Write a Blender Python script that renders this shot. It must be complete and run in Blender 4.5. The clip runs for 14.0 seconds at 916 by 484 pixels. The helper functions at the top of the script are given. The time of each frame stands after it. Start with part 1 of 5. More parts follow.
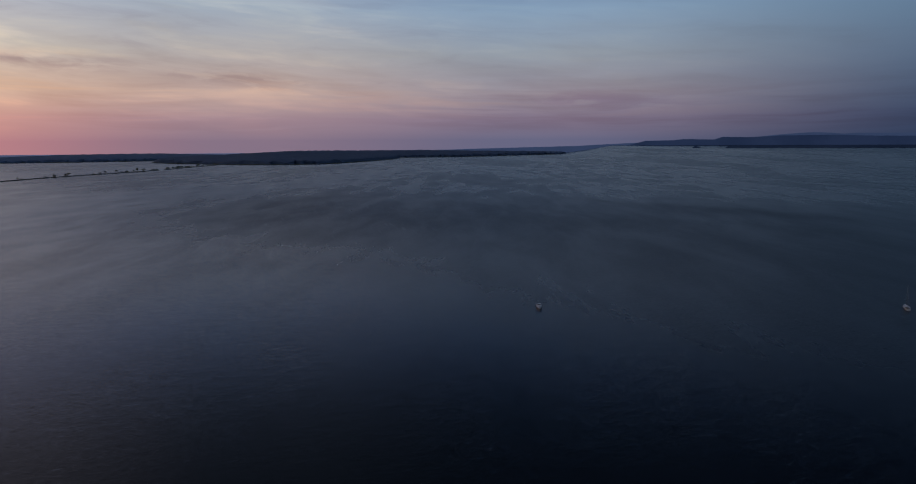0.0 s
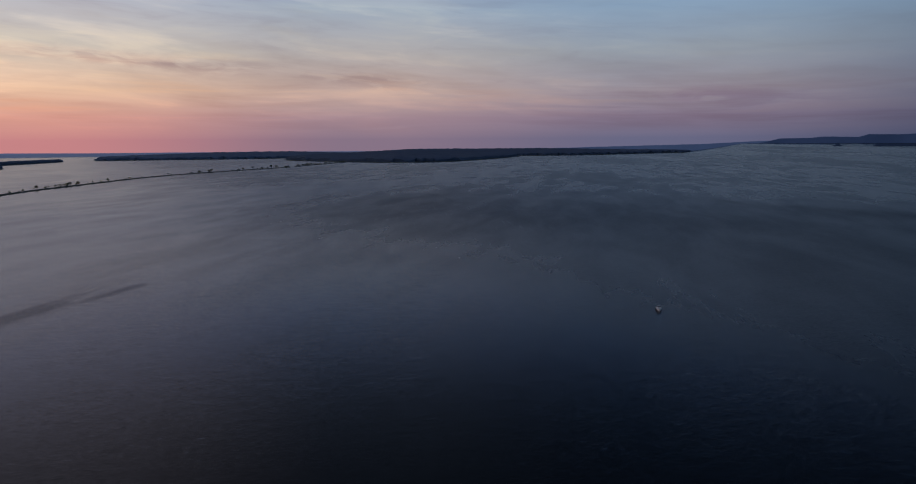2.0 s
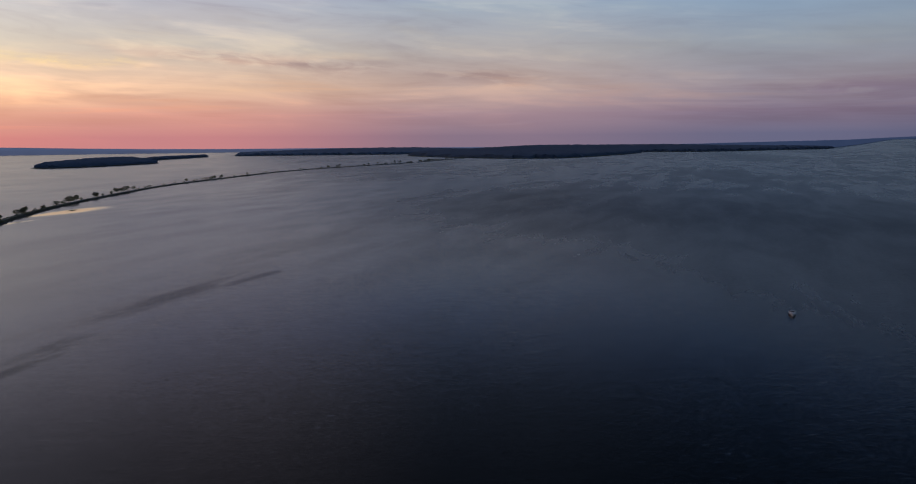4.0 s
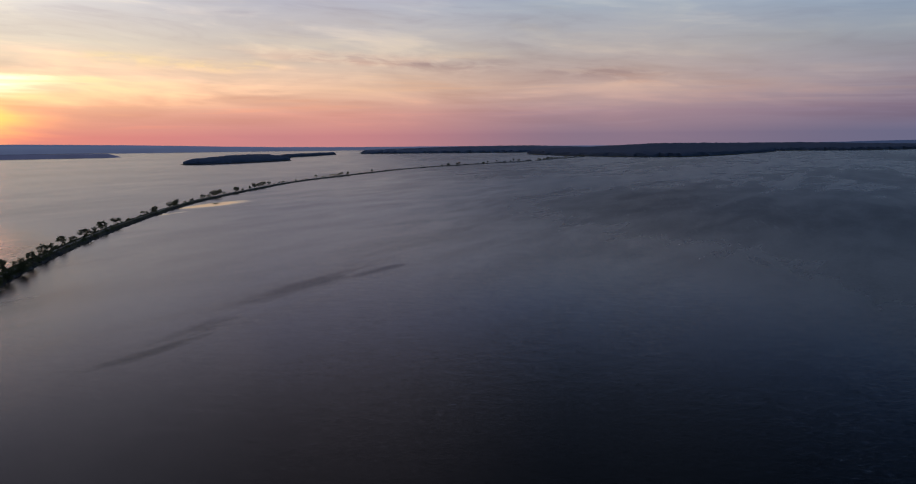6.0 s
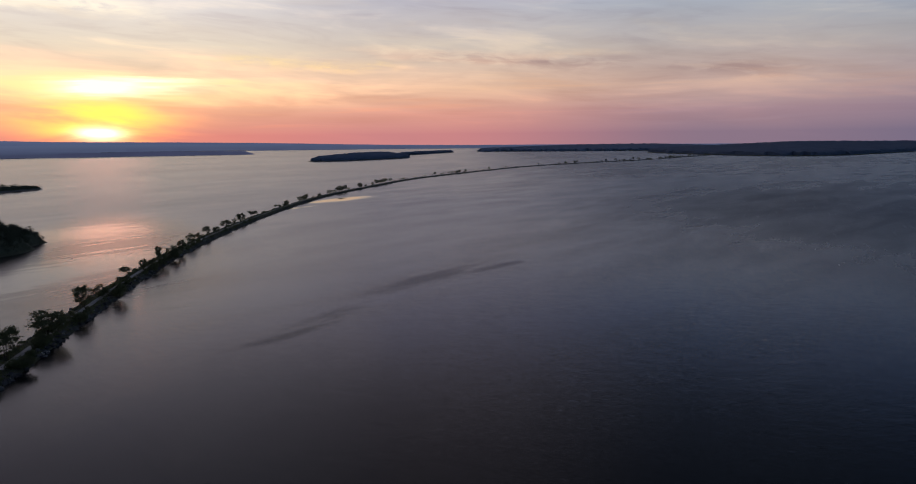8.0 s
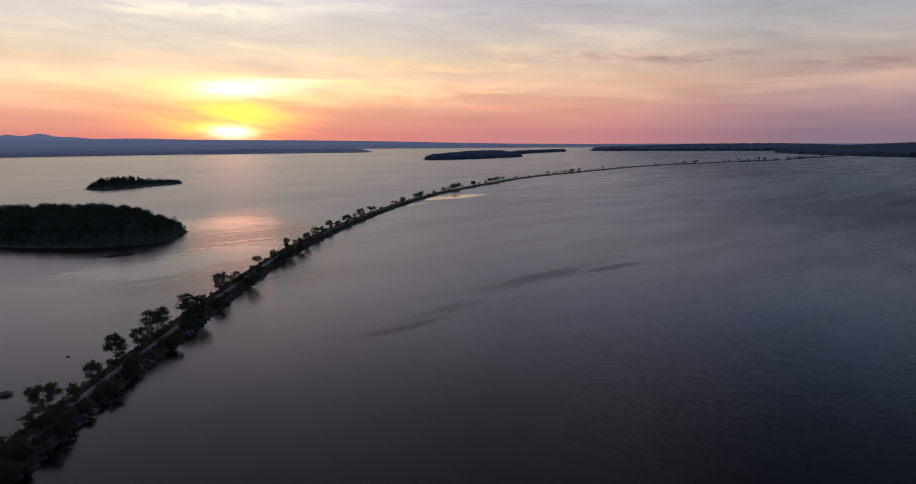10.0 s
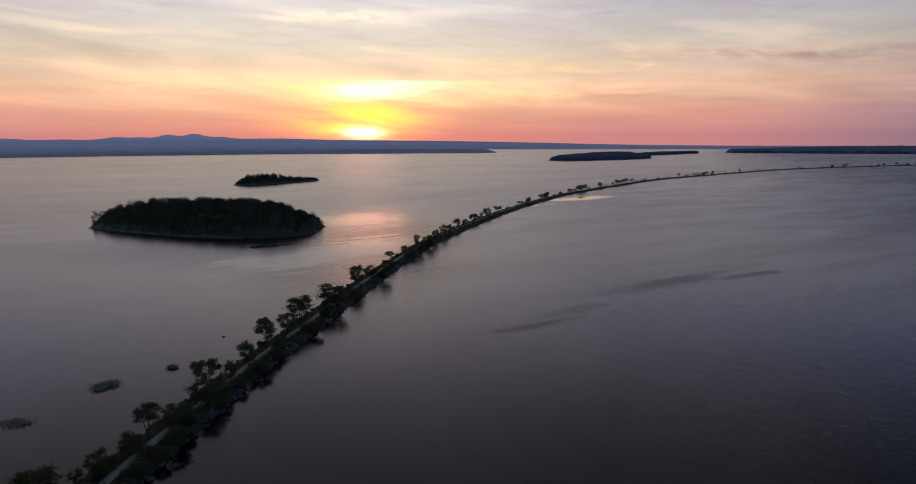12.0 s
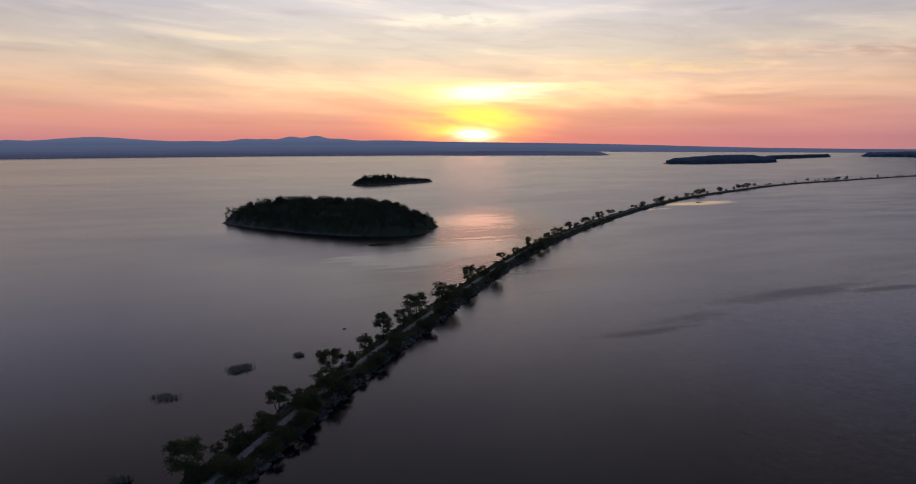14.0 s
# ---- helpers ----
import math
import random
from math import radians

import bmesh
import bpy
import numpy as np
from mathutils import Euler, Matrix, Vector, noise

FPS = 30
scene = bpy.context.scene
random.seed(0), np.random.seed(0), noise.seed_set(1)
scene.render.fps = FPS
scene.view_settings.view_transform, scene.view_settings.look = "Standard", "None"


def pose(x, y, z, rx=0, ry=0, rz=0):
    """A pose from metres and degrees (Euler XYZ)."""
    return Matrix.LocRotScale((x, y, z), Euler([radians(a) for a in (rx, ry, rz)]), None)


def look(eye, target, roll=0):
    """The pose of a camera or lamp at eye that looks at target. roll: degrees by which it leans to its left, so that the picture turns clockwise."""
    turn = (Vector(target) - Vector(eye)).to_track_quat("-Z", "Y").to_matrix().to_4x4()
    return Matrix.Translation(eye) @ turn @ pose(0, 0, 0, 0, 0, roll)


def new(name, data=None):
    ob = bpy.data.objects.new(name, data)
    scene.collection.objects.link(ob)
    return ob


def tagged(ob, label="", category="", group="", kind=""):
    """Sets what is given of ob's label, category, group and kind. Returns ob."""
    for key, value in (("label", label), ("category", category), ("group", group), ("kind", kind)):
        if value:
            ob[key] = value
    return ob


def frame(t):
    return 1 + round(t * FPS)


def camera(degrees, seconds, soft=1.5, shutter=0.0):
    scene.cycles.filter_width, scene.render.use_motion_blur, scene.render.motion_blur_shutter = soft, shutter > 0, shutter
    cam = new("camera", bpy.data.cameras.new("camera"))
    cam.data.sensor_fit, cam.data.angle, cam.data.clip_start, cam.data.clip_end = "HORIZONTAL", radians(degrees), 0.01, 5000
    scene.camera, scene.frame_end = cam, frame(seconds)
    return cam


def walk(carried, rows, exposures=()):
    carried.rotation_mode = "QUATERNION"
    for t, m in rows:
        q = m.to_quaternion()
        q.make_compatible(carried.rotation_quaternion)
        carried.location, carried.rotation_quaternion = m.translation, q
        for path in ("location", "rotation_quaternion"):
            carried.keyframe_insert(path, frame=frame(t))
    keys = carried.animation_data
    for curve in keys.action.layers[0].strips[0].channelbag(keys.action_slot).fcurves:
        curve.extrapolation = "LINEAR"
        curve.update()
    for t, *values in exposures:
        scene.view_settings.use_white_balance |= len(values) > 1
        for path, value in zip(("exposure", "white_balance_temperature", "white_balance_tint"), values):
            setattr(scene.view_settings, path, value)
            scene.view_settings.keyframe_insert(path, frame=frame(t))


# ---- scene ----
import itertools

# ---- camera: a drone some 70 m over the lake, turning slowly to its left ----
cam = camera(67.45, 14.0, soft=1.1)
ROWS = [
    (0.0, 22.46, 8.97, 70.59, 81.835, 0.292, -67.621),
    (0.5, 21.91, 8.93, 70.60, 81.824, 0.281, -65.234),
    (1.0, 21.35, 8.88, 70.59, 81.823, 0.288, -62.852),
    (1.5, 20.79, 8.74, 70.57, 81.786, 0.312, -60.365),
    (2.0, 20.20, 8.56, 70.53, 81.735, 0.341, -57.873),
    (4.5, 16.42, 7.45, 70.34, 81.447, 0.446, -45.484),
    (5.0, 15.58, 7.18, 70.32, 81.436, 0.470, -42.960),
    (5.5, 14.68, 6.87, 70.29, 81.413, 0.484, -40.534),
    (6.0, 13.76, 6.54, 70.27, 81.410, 0.501, -38.211),
    (6.5, 12.78, 6.24, 70.24, 81.382, 0.521, -35.815),
    (7.0, 11.74, 5.98, 70.21, 81.356, 0.534, -33.347),
    (9.5, 6.84, 5.22, 70.15, 81.310, 0.461, -21.797),
    (10.0, 5.97, 5.00, 70.05, 81.299, 0.405, -19.415),
    (10.5, 5.00, 4.69, 69.93, 81.303, 0.350, -16.877),
    (11.0, 4.04, 4.31, 69.84, 81.331, 0.308, -14.218),
    (11.5, 3.12, 3.83, 69.78, 81.357, 0.273, -11.666),
    (12.0, 2.31, 3.23, 69.75, 81.423, 0.234, -9.150),
    (12.5, 1.59, 2.52, 69.77, 81.456, 0.217, -6.741),
    (13.0, 0.95, 1.72, 69.83, 81.492, 0.201, -4.424),
    (13.5, 0.39, 0.87, 69.91, 81.541, 0.171, -1.972),
    (14.0, 0.00, 0.00, 70.00, 81.618, 0.127, -0.019),
]

walk(cam, [(t, pose(x, y, z, rx, ry, rz)) for t, x, y, z, rx, ry, rz in ROWS],
     exposures=[(0.0, -0.07, 6080, 7), (3.0, -0.05, 6100, 7), (6.0, -0.02, 6220, 9), (10.0, 0.0, 6400, 10), (14.0, 0.0, 6430, 10)])


# ---- small node helpers ----
def lin(r, g, b):
    """Linear colour from 0..255 display values."""
    return tuple((c / 255 / 12.92) if c <= 10 else ((c / 255 + 0.055) / 1.055) ** 2.4 for c in (r, g, b)) + (1.0,)


def nd(tree, kind, **ins):
    """A node with its inputs set or linked; keys are i0, i1 ... or names with _ for a blank."""
    n = tree.nodes.new(kind)
    for key, val in ins.items():
        sock = n.inputs[int(key[1:])] if key[0] == "i" and key[1:].isdigit() else n.inputs[key.replace("_", " ")]
        if isinstance(val, bpy.types.NodeSocket):
            tree.links.new(val, sock)
        else:
            sock.default_value = val
    return n


def mth(tree, op, a, b=0.0, c=0.0, clamp=False):
    n = nd(tree, "ShaderNodeMath", i0=a, i1=b, i2=c)
    n.operation, n.use_clamp = op, clamp
    return n.outputs[0]


def span(tree, v, a, b, lo=0.0, hi=1.0, smooth=True):
    n = nd(tree, "ShaderNodeMapRange", i0=v, i1=a, i2=b, i3=lo, i4=hi)
    n.interpolation_type = "SMOOTHSTEP" if smooth else "LINEAR"
    return n.outputs[0]


def mix(tree, f, a, b, mode="MIX"):
    n = tree.nodes.new("ShaderNodeMix")
    n.data_type, n.blend_type = "RGBA", mode
    for sock, val in ((n.inputs[0], f), (n.inputs[6], a), (n.inputs[7], b)):
        if isinstance(val, bpy.types.NodeSocket):
            tree.links.new(val, sock)
        else:
            sock.default_value = val
    return n.outputs[2]


def ramp(tree, v, stops):
    n = nd(tree, "ShaderNodeValToRGB", i0=v)
    cr = n.color_ramp
    while len(cr.elements) < len(stops):
        cr.elements.new(0.5)
    for e, (pos, col) in zip(cr.elements, stops):
        e.position, e.color = pos, col
    return n.outputs[0]


def noise_of(tree, vec, scale, detail=3.0, rough=0.5, distort=0.0):
    return nd(tree, "ShaderNodeTexNoise", Vector=vec, Scale=scale, Detail=detail, Roughness=rough, Distortion=distort).outputs[0]


# ---- sky of a late sunset: one gradient by height and by angle from the sun, with thin streaked cloud ----
SUN_AZ, SUN_EL = 1.5, 1.9          # degrees to the right of +y, and above the horizon
world = bpy.data.worlds.new("dusk_sky")
scene.world = world
world.use_nodes = True
wt = world.node_tree
wt.nodes.clear()
sep = nd(wt, "ShaderNodeSeparateXYZ", i0=wt.nodes.new("ShaderNodeTexCoord").outputs["Generated"])
el = mth(wt, "MULTIPLY", mth(wt, "ARCSINE", sep.outputs[2]), 57.29578)
az = mth(wt, "SUBTRACT", mth(wt, "MULTIPLY", mth(wt, "ARCTAN2", sep.outputs[0], sep.outputs[1]), 57.29578), SUN_AZ)
off = mth(wt, "MAXIMUM", az, mth(wt, "MULTIPLY", az, -0.7))
up = mth(wt, "POWER", mth(wt, "DIVIDE", mth(wt, "MAXIMUM", el, 0.0), 90.0), 0.5)


def column(*cols):
    """A sky column: colours at 0.3, 2, 4, 7, 10.5, 15, 22, 34 and 90 degrees of height."""
    return ramp(wt, up, [(math.sqrt(d / 90), lin(*c)) for d, c in zip((0.3, 2, 4, 7, 10.5, 15, 22, 34, 90), cols)])


ZENITH = (50, 61, 85)
sky = column((230, 140, 126), (238, 170, 140), (243, 203, 163), (239, 221, 197), (230, 222, 219), (214, 205, 214), (164, 159, 174), (113, 113, 125), ZENITH)
for lo, hi, cols in (
        (4, 24, ((205, 134, 133), (225, 159, 142), (230, 188, 158), (214, 198, 182), (192, 188, 195), (170, 169, 198), (143, 136, 148), (104, 100, 108), ZENITH)),
        (24, 48, ((140, 117, 133), (168, 138, 145), (198, 168, 157), (186, 175, 170), (166, 174, 186), (114, 130, 169), (75, 84, 104), (56, 63, 75), ZENITH)),
        (48, 72, ((108, 105, 130), (136, 120, 138), (158, 146, 154), (154, 158, 166), (142, 162, 184), (76, 102, 148), (41, 56, 81), (33, 42, 54), ZENITH)),
        (72, 104, ((46, 58, 84), (58, 70, 96), (74, 88, 112), (94, 111, 134), (104, 128, 152), (38, 60, 100), (19, 30, 49), (15, 22, 32), ZENITH)),
        (122, 180, ((132, 144, 170), (142, 156, 184), (148, 166, 194), (150, 170, 200), (150, 172, 204), (140, 164, 198), (126, 148, 182), (108, 126, 158), ZENITH))):
    sky = mix(wt, span(wt, off, lo, hi), sky, column(*cols))

# streaks of thin cloud, leaning a little, lit from below near the sun
lean = mth(wt, "ADD", mth(wt, "MULTIPLY", el, 0.55), mth(wt, "MULTIPLY", az, 0.035))
cv = nd(wt, "ShaderNodeCombineXYZ", i0=mth(wt, "MULTIPLY", az, 0.085), i1=lean, i2=3.7).outputs[0]
streak = noise_of(wt, cv, 1.0, 5.0, 0.52, 0.35)
cv2 = nd(wt, "ShaderNodeCombineXYZ", i0=mth(wt, "MULTIPLY", az, 0.03), i1=mth(wt, "ADD", mth(wt, "MULTIPLY", el, 0.16), mth(wt, "MULTIPLY", az, 0.012)), i2=8.1).outputs[0]
broad = noise_of(wt, cv2, 1.0, 4.0, 0.5, 0.3)
body = span(wt, el, 0.2, 3.5, 0.15, 1.0)
far_fade = span(wt, off, 110, 40)
dark = mth(wt, "MULTIPLY", mth(wt, "MULTIPLY", span(wt, mth(wt, "ADD", mth(wt, "MULTIPLY", streak, 0.6), mth(wt, "MULTIPLY", broad, 0.4)), 0.47, 0.64), body), span(wt, off, 15, 60, 0.26, 0.2))
sky = mix(wt, dark, sky, mix(wt, 1.0, sky, lin(208, 192, 188), "MULTIPLY"))
lit = mth(wt, "MULTIPLY", mth(wt, "MULTIPLY", span(wt, streak, 0.46, 0.30), far_fade), mth(wt, "MULTIPLY", body, 0.36))
sky = mix(wt, lit, sky, mix(wt, 1.0, sky, (1.56, 1.42, 1.2, 1), "MULTIPLY"))
# a thinner veil over it all, drawn out into strands
strand = noise_of(wt, nd(wt, "ShaderNodeCombineXYZ", i0=mth(wt, "MULTIPLY", az, 0.11), i1=mth(wt, "ADD", mth(wt, "MULTIPLY", el, 0.8), mth(wt, "MULTIPLY", az, 0.05)), i2=6.2).outputs[0], 1.0, 5.0, 0.58, 0.7)
veil = mth(wt, "MULTIPLY", span(wt, el, 2.0, 5.0), far_fade)
sky = mix(wt, mth(wt, "MULTIPLY", veil, span(wt, strand, 0.5, 0.68, 0.0, 0.6)), sky, mix(wt, 1.0, sky, (0.86, 0.84, 0.87, 1), "MULTIPLY"))
sky = mix(wt, mth(wt, "MULTIPLY", veil, span(wt, strand, 0.5, 0.32, 0.0, 0.6)), sky, mix(wt, 1.0, sky, (1.13, 1.1, 1.02, 1), "MULTIPLY"))
# fine level bars of salmon and grey low over the horizon
fine = noise_of(wt, nd(wt, "ShaderNodeCombineXYZ", i0=mth(wt, "MULTIPLY", az, 0.07), i1=mth(wt, "ADD", mth(wt, "MULTIPLY", el, 1.5), mth(wt, "MULTIPLY", broad, 3.0)), i2=1.3).outputs[0], 1.0, 4.0, 0.55, 0.3)
low = mth(wt, "MULTIPLY", span(wt, el, 0.4, 1.6), mth(wt, "MULTIPLY", span(wt, el, 6.5, 2.5), span(wt, broad, 0.36, 0.6, 0.25, 1.0)))
sky = mix(wt, mth(wt, "MULTIPLY", low, span(wt, fine, 0.4, 0.66, 0.0, 0.85)), sky, mix(wt, 1.0, sky, (0.86, 0.80, 0.80, 1), "MULTIPLY"))
sky = mix(wt, mth(wt, "MULTIPLY", mth(wt, "MULTIPLY", low, far_fade), span(wt, fine, 0.5, 0.32, 0.0, 0.85)), sky, mix(wt, 1.0, sky, (1.16, 1.04, 0.9, 1), "MULTIPLY"))


frayed_el = mth(wt, "ADD", el, mth(wt, "ADD", mth(wt, "MULTIPLY", mth(wt, "SUBTRACT", streak, 0.5), 2.4), mth(wt, "MULTIPLY", mth(wt, "SUBTRACT", fine, 0.5), 3.0)))


def gauss(a, wa, b, wb):
    u, v = mth(wt, "DIVIDE", mth(wt, "SUBTRACT", az, a), wa), mth(wt, "DIVIDE", mth(wt, "SUBTRACT", frayed_el if b > 3 else el, b), wb)
    return mth(wt, "POWER", 2.71828, mth(wt, "MULTIPLY", -1.0, mth(wt, "ADD", mth(wt, "MULTIPLY", u, u), mth(wt, "MULTIPLY", v, v))))


tuft = noise_of(wt, nd(wt, "ShaderNodeCombineXYZ", i0=mth(wt, "MULTIPLY", az, 0.32), i1=mth(wt, "ADD", mth(wt, "MULTIPLY", el, 1.3), mth(wt, "MULTIPLY", az, 0.04)), i2=2.4).outputs[0], 1.0, 5.0, 0.6, 0.5)
ragged = span(wt, tuft, 0.38, 0.6, 0.25, 1.3)
# the larger wisps: cream ones lit from below, and long grey-mauve ones that dip to the right
for a, wa, b, wb, tilt, k, col in ((-2.5, 5.0, 9.5, 0.55, 0.03, 1.3, (1.34, 1.3, 1.14, 1)), (-8.5, 2.6, 8.0, 0.5, 0.02, 0.5, (1.15, 1.14, 1.05, 1)), (4.0, 2.4, 8.8, 0.7, -0.12, 0.5, (1.14, 1.12, 1.04, 1)),
                                   (18.5, 3.0, 5.7, 0.4, 0.04, 1.0, (1.34, 1.24, 0.84, 1)), (11.0, 4.0, 5.9, 0.45, -0.02, 0.7, (1.2, 1.14, 0.85, 1)), (36, 2.4, 6.6, 0.3, 0.0, 0.6, (1.18, 1.12, 1.02, 1)),
                                   (27.5, 9.0, 6.6, 0.5, -0.06, 0.75, (0.83, 0.78, 0.82, 1)), (35.5, 7.0, 5.9, 0.46, -0.05, 0.75, (0.80, 0.75, 0.79, 1)), (48.5, 5.0, 5.0, 0.42, -0.05, 0.85, (0.78, 0.73, 0.76, 1)),
                                   (44, 6.0, 7.6, 0.5, -0.02, 0.5, (0.88, 0.87, 0.9, 1)), (66, 9.0, 8.6, 0.5, 0.03, 0.3, (0.86, 0.86, 0.9, 1)),
                                   (77, 6.5, 3.4, 0.6, -0.02, 0.6, (0.84, 0.76, 0.86, 1)), (60, 7.0, 3.2, 0.5, 0.0, 0.4, (1.1, 1.0, 0.96, 1)), (-14, 8.0, 5.9, 0.35, 0.02, 0.45, (1.1, 1.06, 0.95, 1)),
                                   (-22, 9.0, 3.5, 0.3, 0.02, 0.5, (0.9, 0.84, 0.84, 1)), (24, 8.0, 2.9, 0.25, -0.02, 0.5, (0.86, 0.77, 0.8, 1))):
    u = mth(wt, "SUBTRACT", az, a)
    v = mth(wt, "DIVIDE", mth(wt, "SUBTRACT", mth(wt, "SUBTRACT", el, b), mth(wt, "ADD", mth(wt, "MULTIPLY", u, tilt), mth(wt, "MULTIPLY", mth(wt, "SUBTRACT", streak, 0.5), 1.8))), wb)
    u = mth(wt, "DIVIDE", u, wa)
    g = mth(wt, "POWER", 2.71828, mth(wt, "MULTIPLY", -1.0, mth(wt, "ADD", mth(wt, "MULTIPLY", u, u), mth(wt, "MULTIPLY", v, v))))
    sky = mix(wt, mth(wt, "MULTIPLY", mth(wt, "MULTIPLY", g, ragged), k, clamp=True), sky, mix(wt, 1.0, sky, col, "MULTIPLY"))

bands = span(wt, streak, 0.64, 0.36, 0.3, 1.25)
for a, wa, b, wb, k, col in ((1.0, 23.0, 4.1, 1.6, 0.72, (1.35, 0.86, 0.56, 1)), (1.5, 14.0, 3.5, 1.0, 0.75, (2.0, 0.96, 0.40, 1)), (-0.2, 5.2, 2.2, 1.7, 0.8, (2.6, 0.95, 0.2, 1)),
                             (0, 3.4, 1.1, 1.4, 1.0, (3.2, 1.08, 0.14, 1)), (0.3, 2.8, 3.5, 0.42, 1.2, (2.6, 1.5, 0.95, 1)), (3.6, 3.0, 4.0, 0.35, 1.0, (2.2, 1.4, 0.9, 1)), (-0.1, 1.35, 0.45, 0.5, 1.4, (4.0, 2.6, 1.6, 1))):
    sky = mix(wt, mth(wt, "MULTIPLY", mth(wt, "MULTIPLY", gauss(a, wa, b, wb), bands), k, clamp=True), sky, col)
wt.links.new(nd(wt, "ShaderNodeBackground", Color=sky, Strength=1.0).outputs[0], wt.nodes.new("ShaderNodeOutputWorld").inputs[0])

sun = new("sun", bpy.data.lights.new("sun", "SUN"))
sun.data.energy, sun.data.angle, sun.data.color = 0.045, radians(7.0), (1.0, 0.38, 0.28)
sun.matrix_world = look((0, 0, 200), (-math.sin(radians(SUN_AZ)), -math.cos(radians(SUN_AZ)), 200 - math.tan(radians(SUN_EL))))


# ---- materials ----
def surface(name, rough=0.8, metal=0.0, spec=0.5):
    m = bpy.data.materials.new(name)
    m.use_nodes = True
    t = m.node_tree
    b = t.nodes["Principled BSDF"]
    b.inputs["Roughness"].default_value, b.inputs["Metallic"].default_value = rough, metal
    b.inputs["Specular IOR Level"].default_value = spec
    return m, t, b


def mottled(name, a, b, scale, rough=0.85, fine=8.0, bump=0.3, dist=0.05, per="object", spec=0.4, metal=0.0):
    """A surface that wanders between two linear colours at two scales, varies from piece to piece, and has fine relief."""
    m, t, p = surface(name, rough, metal, spec)
    co = t.nodes.new("ShaderNodeNewGeometry")
    big = noise_of(t, co.outputs["Position"], scale, 4.0, 0.6)
    small = noise_of(t, co.outputs["Position"], scale * fine, 3.0, 0.6)
    f = mth(t, "ADD", mth(t, "MULTIPLY", big, 0.6), mth(t, "MULTIPLY", small, 0.4))
    col = mix(t, span(t, f, 0.34, 0.66), (*a, 1), (*b, 1))
    rnd = t.nodes.new("ShaderNodeObjectInfo").outputs["Random"] if per == "object" else co.outputs["Random Per Island"]
    hsv = nd(t, "ShaderNodeHueSaturation", Color=col, Value=span(t, rnd, 0, 1, 0.72, 1.25, False))
    t.links.new(hsv.outputs[0], p.inputs["Base Color"])
    bp = nd(t, "ShaderNodeBump", Strength=bump, Distance=dist, Height=small)
    t.links.new(bp.outputs[0], p.inputs["Normal"])
    return m


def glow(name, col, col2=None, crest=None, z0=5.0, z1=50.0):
    """Plain far distance that emits its tone, with the evening haze painted into it; crest is the paler haze tone of
    its upper slopes.
    """
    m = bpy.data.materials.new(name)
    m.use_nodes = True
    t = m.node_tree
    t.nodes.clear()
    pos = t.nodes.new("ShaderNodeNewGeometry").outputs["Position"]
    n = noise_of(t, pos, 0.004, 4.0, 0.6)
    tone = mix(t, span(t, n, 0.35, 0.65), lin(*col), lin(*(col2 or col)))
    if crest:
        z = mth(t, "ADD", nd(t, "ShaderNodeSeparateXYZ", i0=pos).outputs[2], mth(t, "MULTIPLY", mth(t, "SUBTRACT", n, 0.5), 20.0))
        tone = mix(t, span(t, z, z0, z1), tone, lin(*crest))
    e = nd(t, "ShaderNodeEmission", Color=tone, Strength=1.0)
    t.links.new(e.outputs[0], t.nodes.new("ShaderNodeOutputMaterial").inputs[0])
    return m


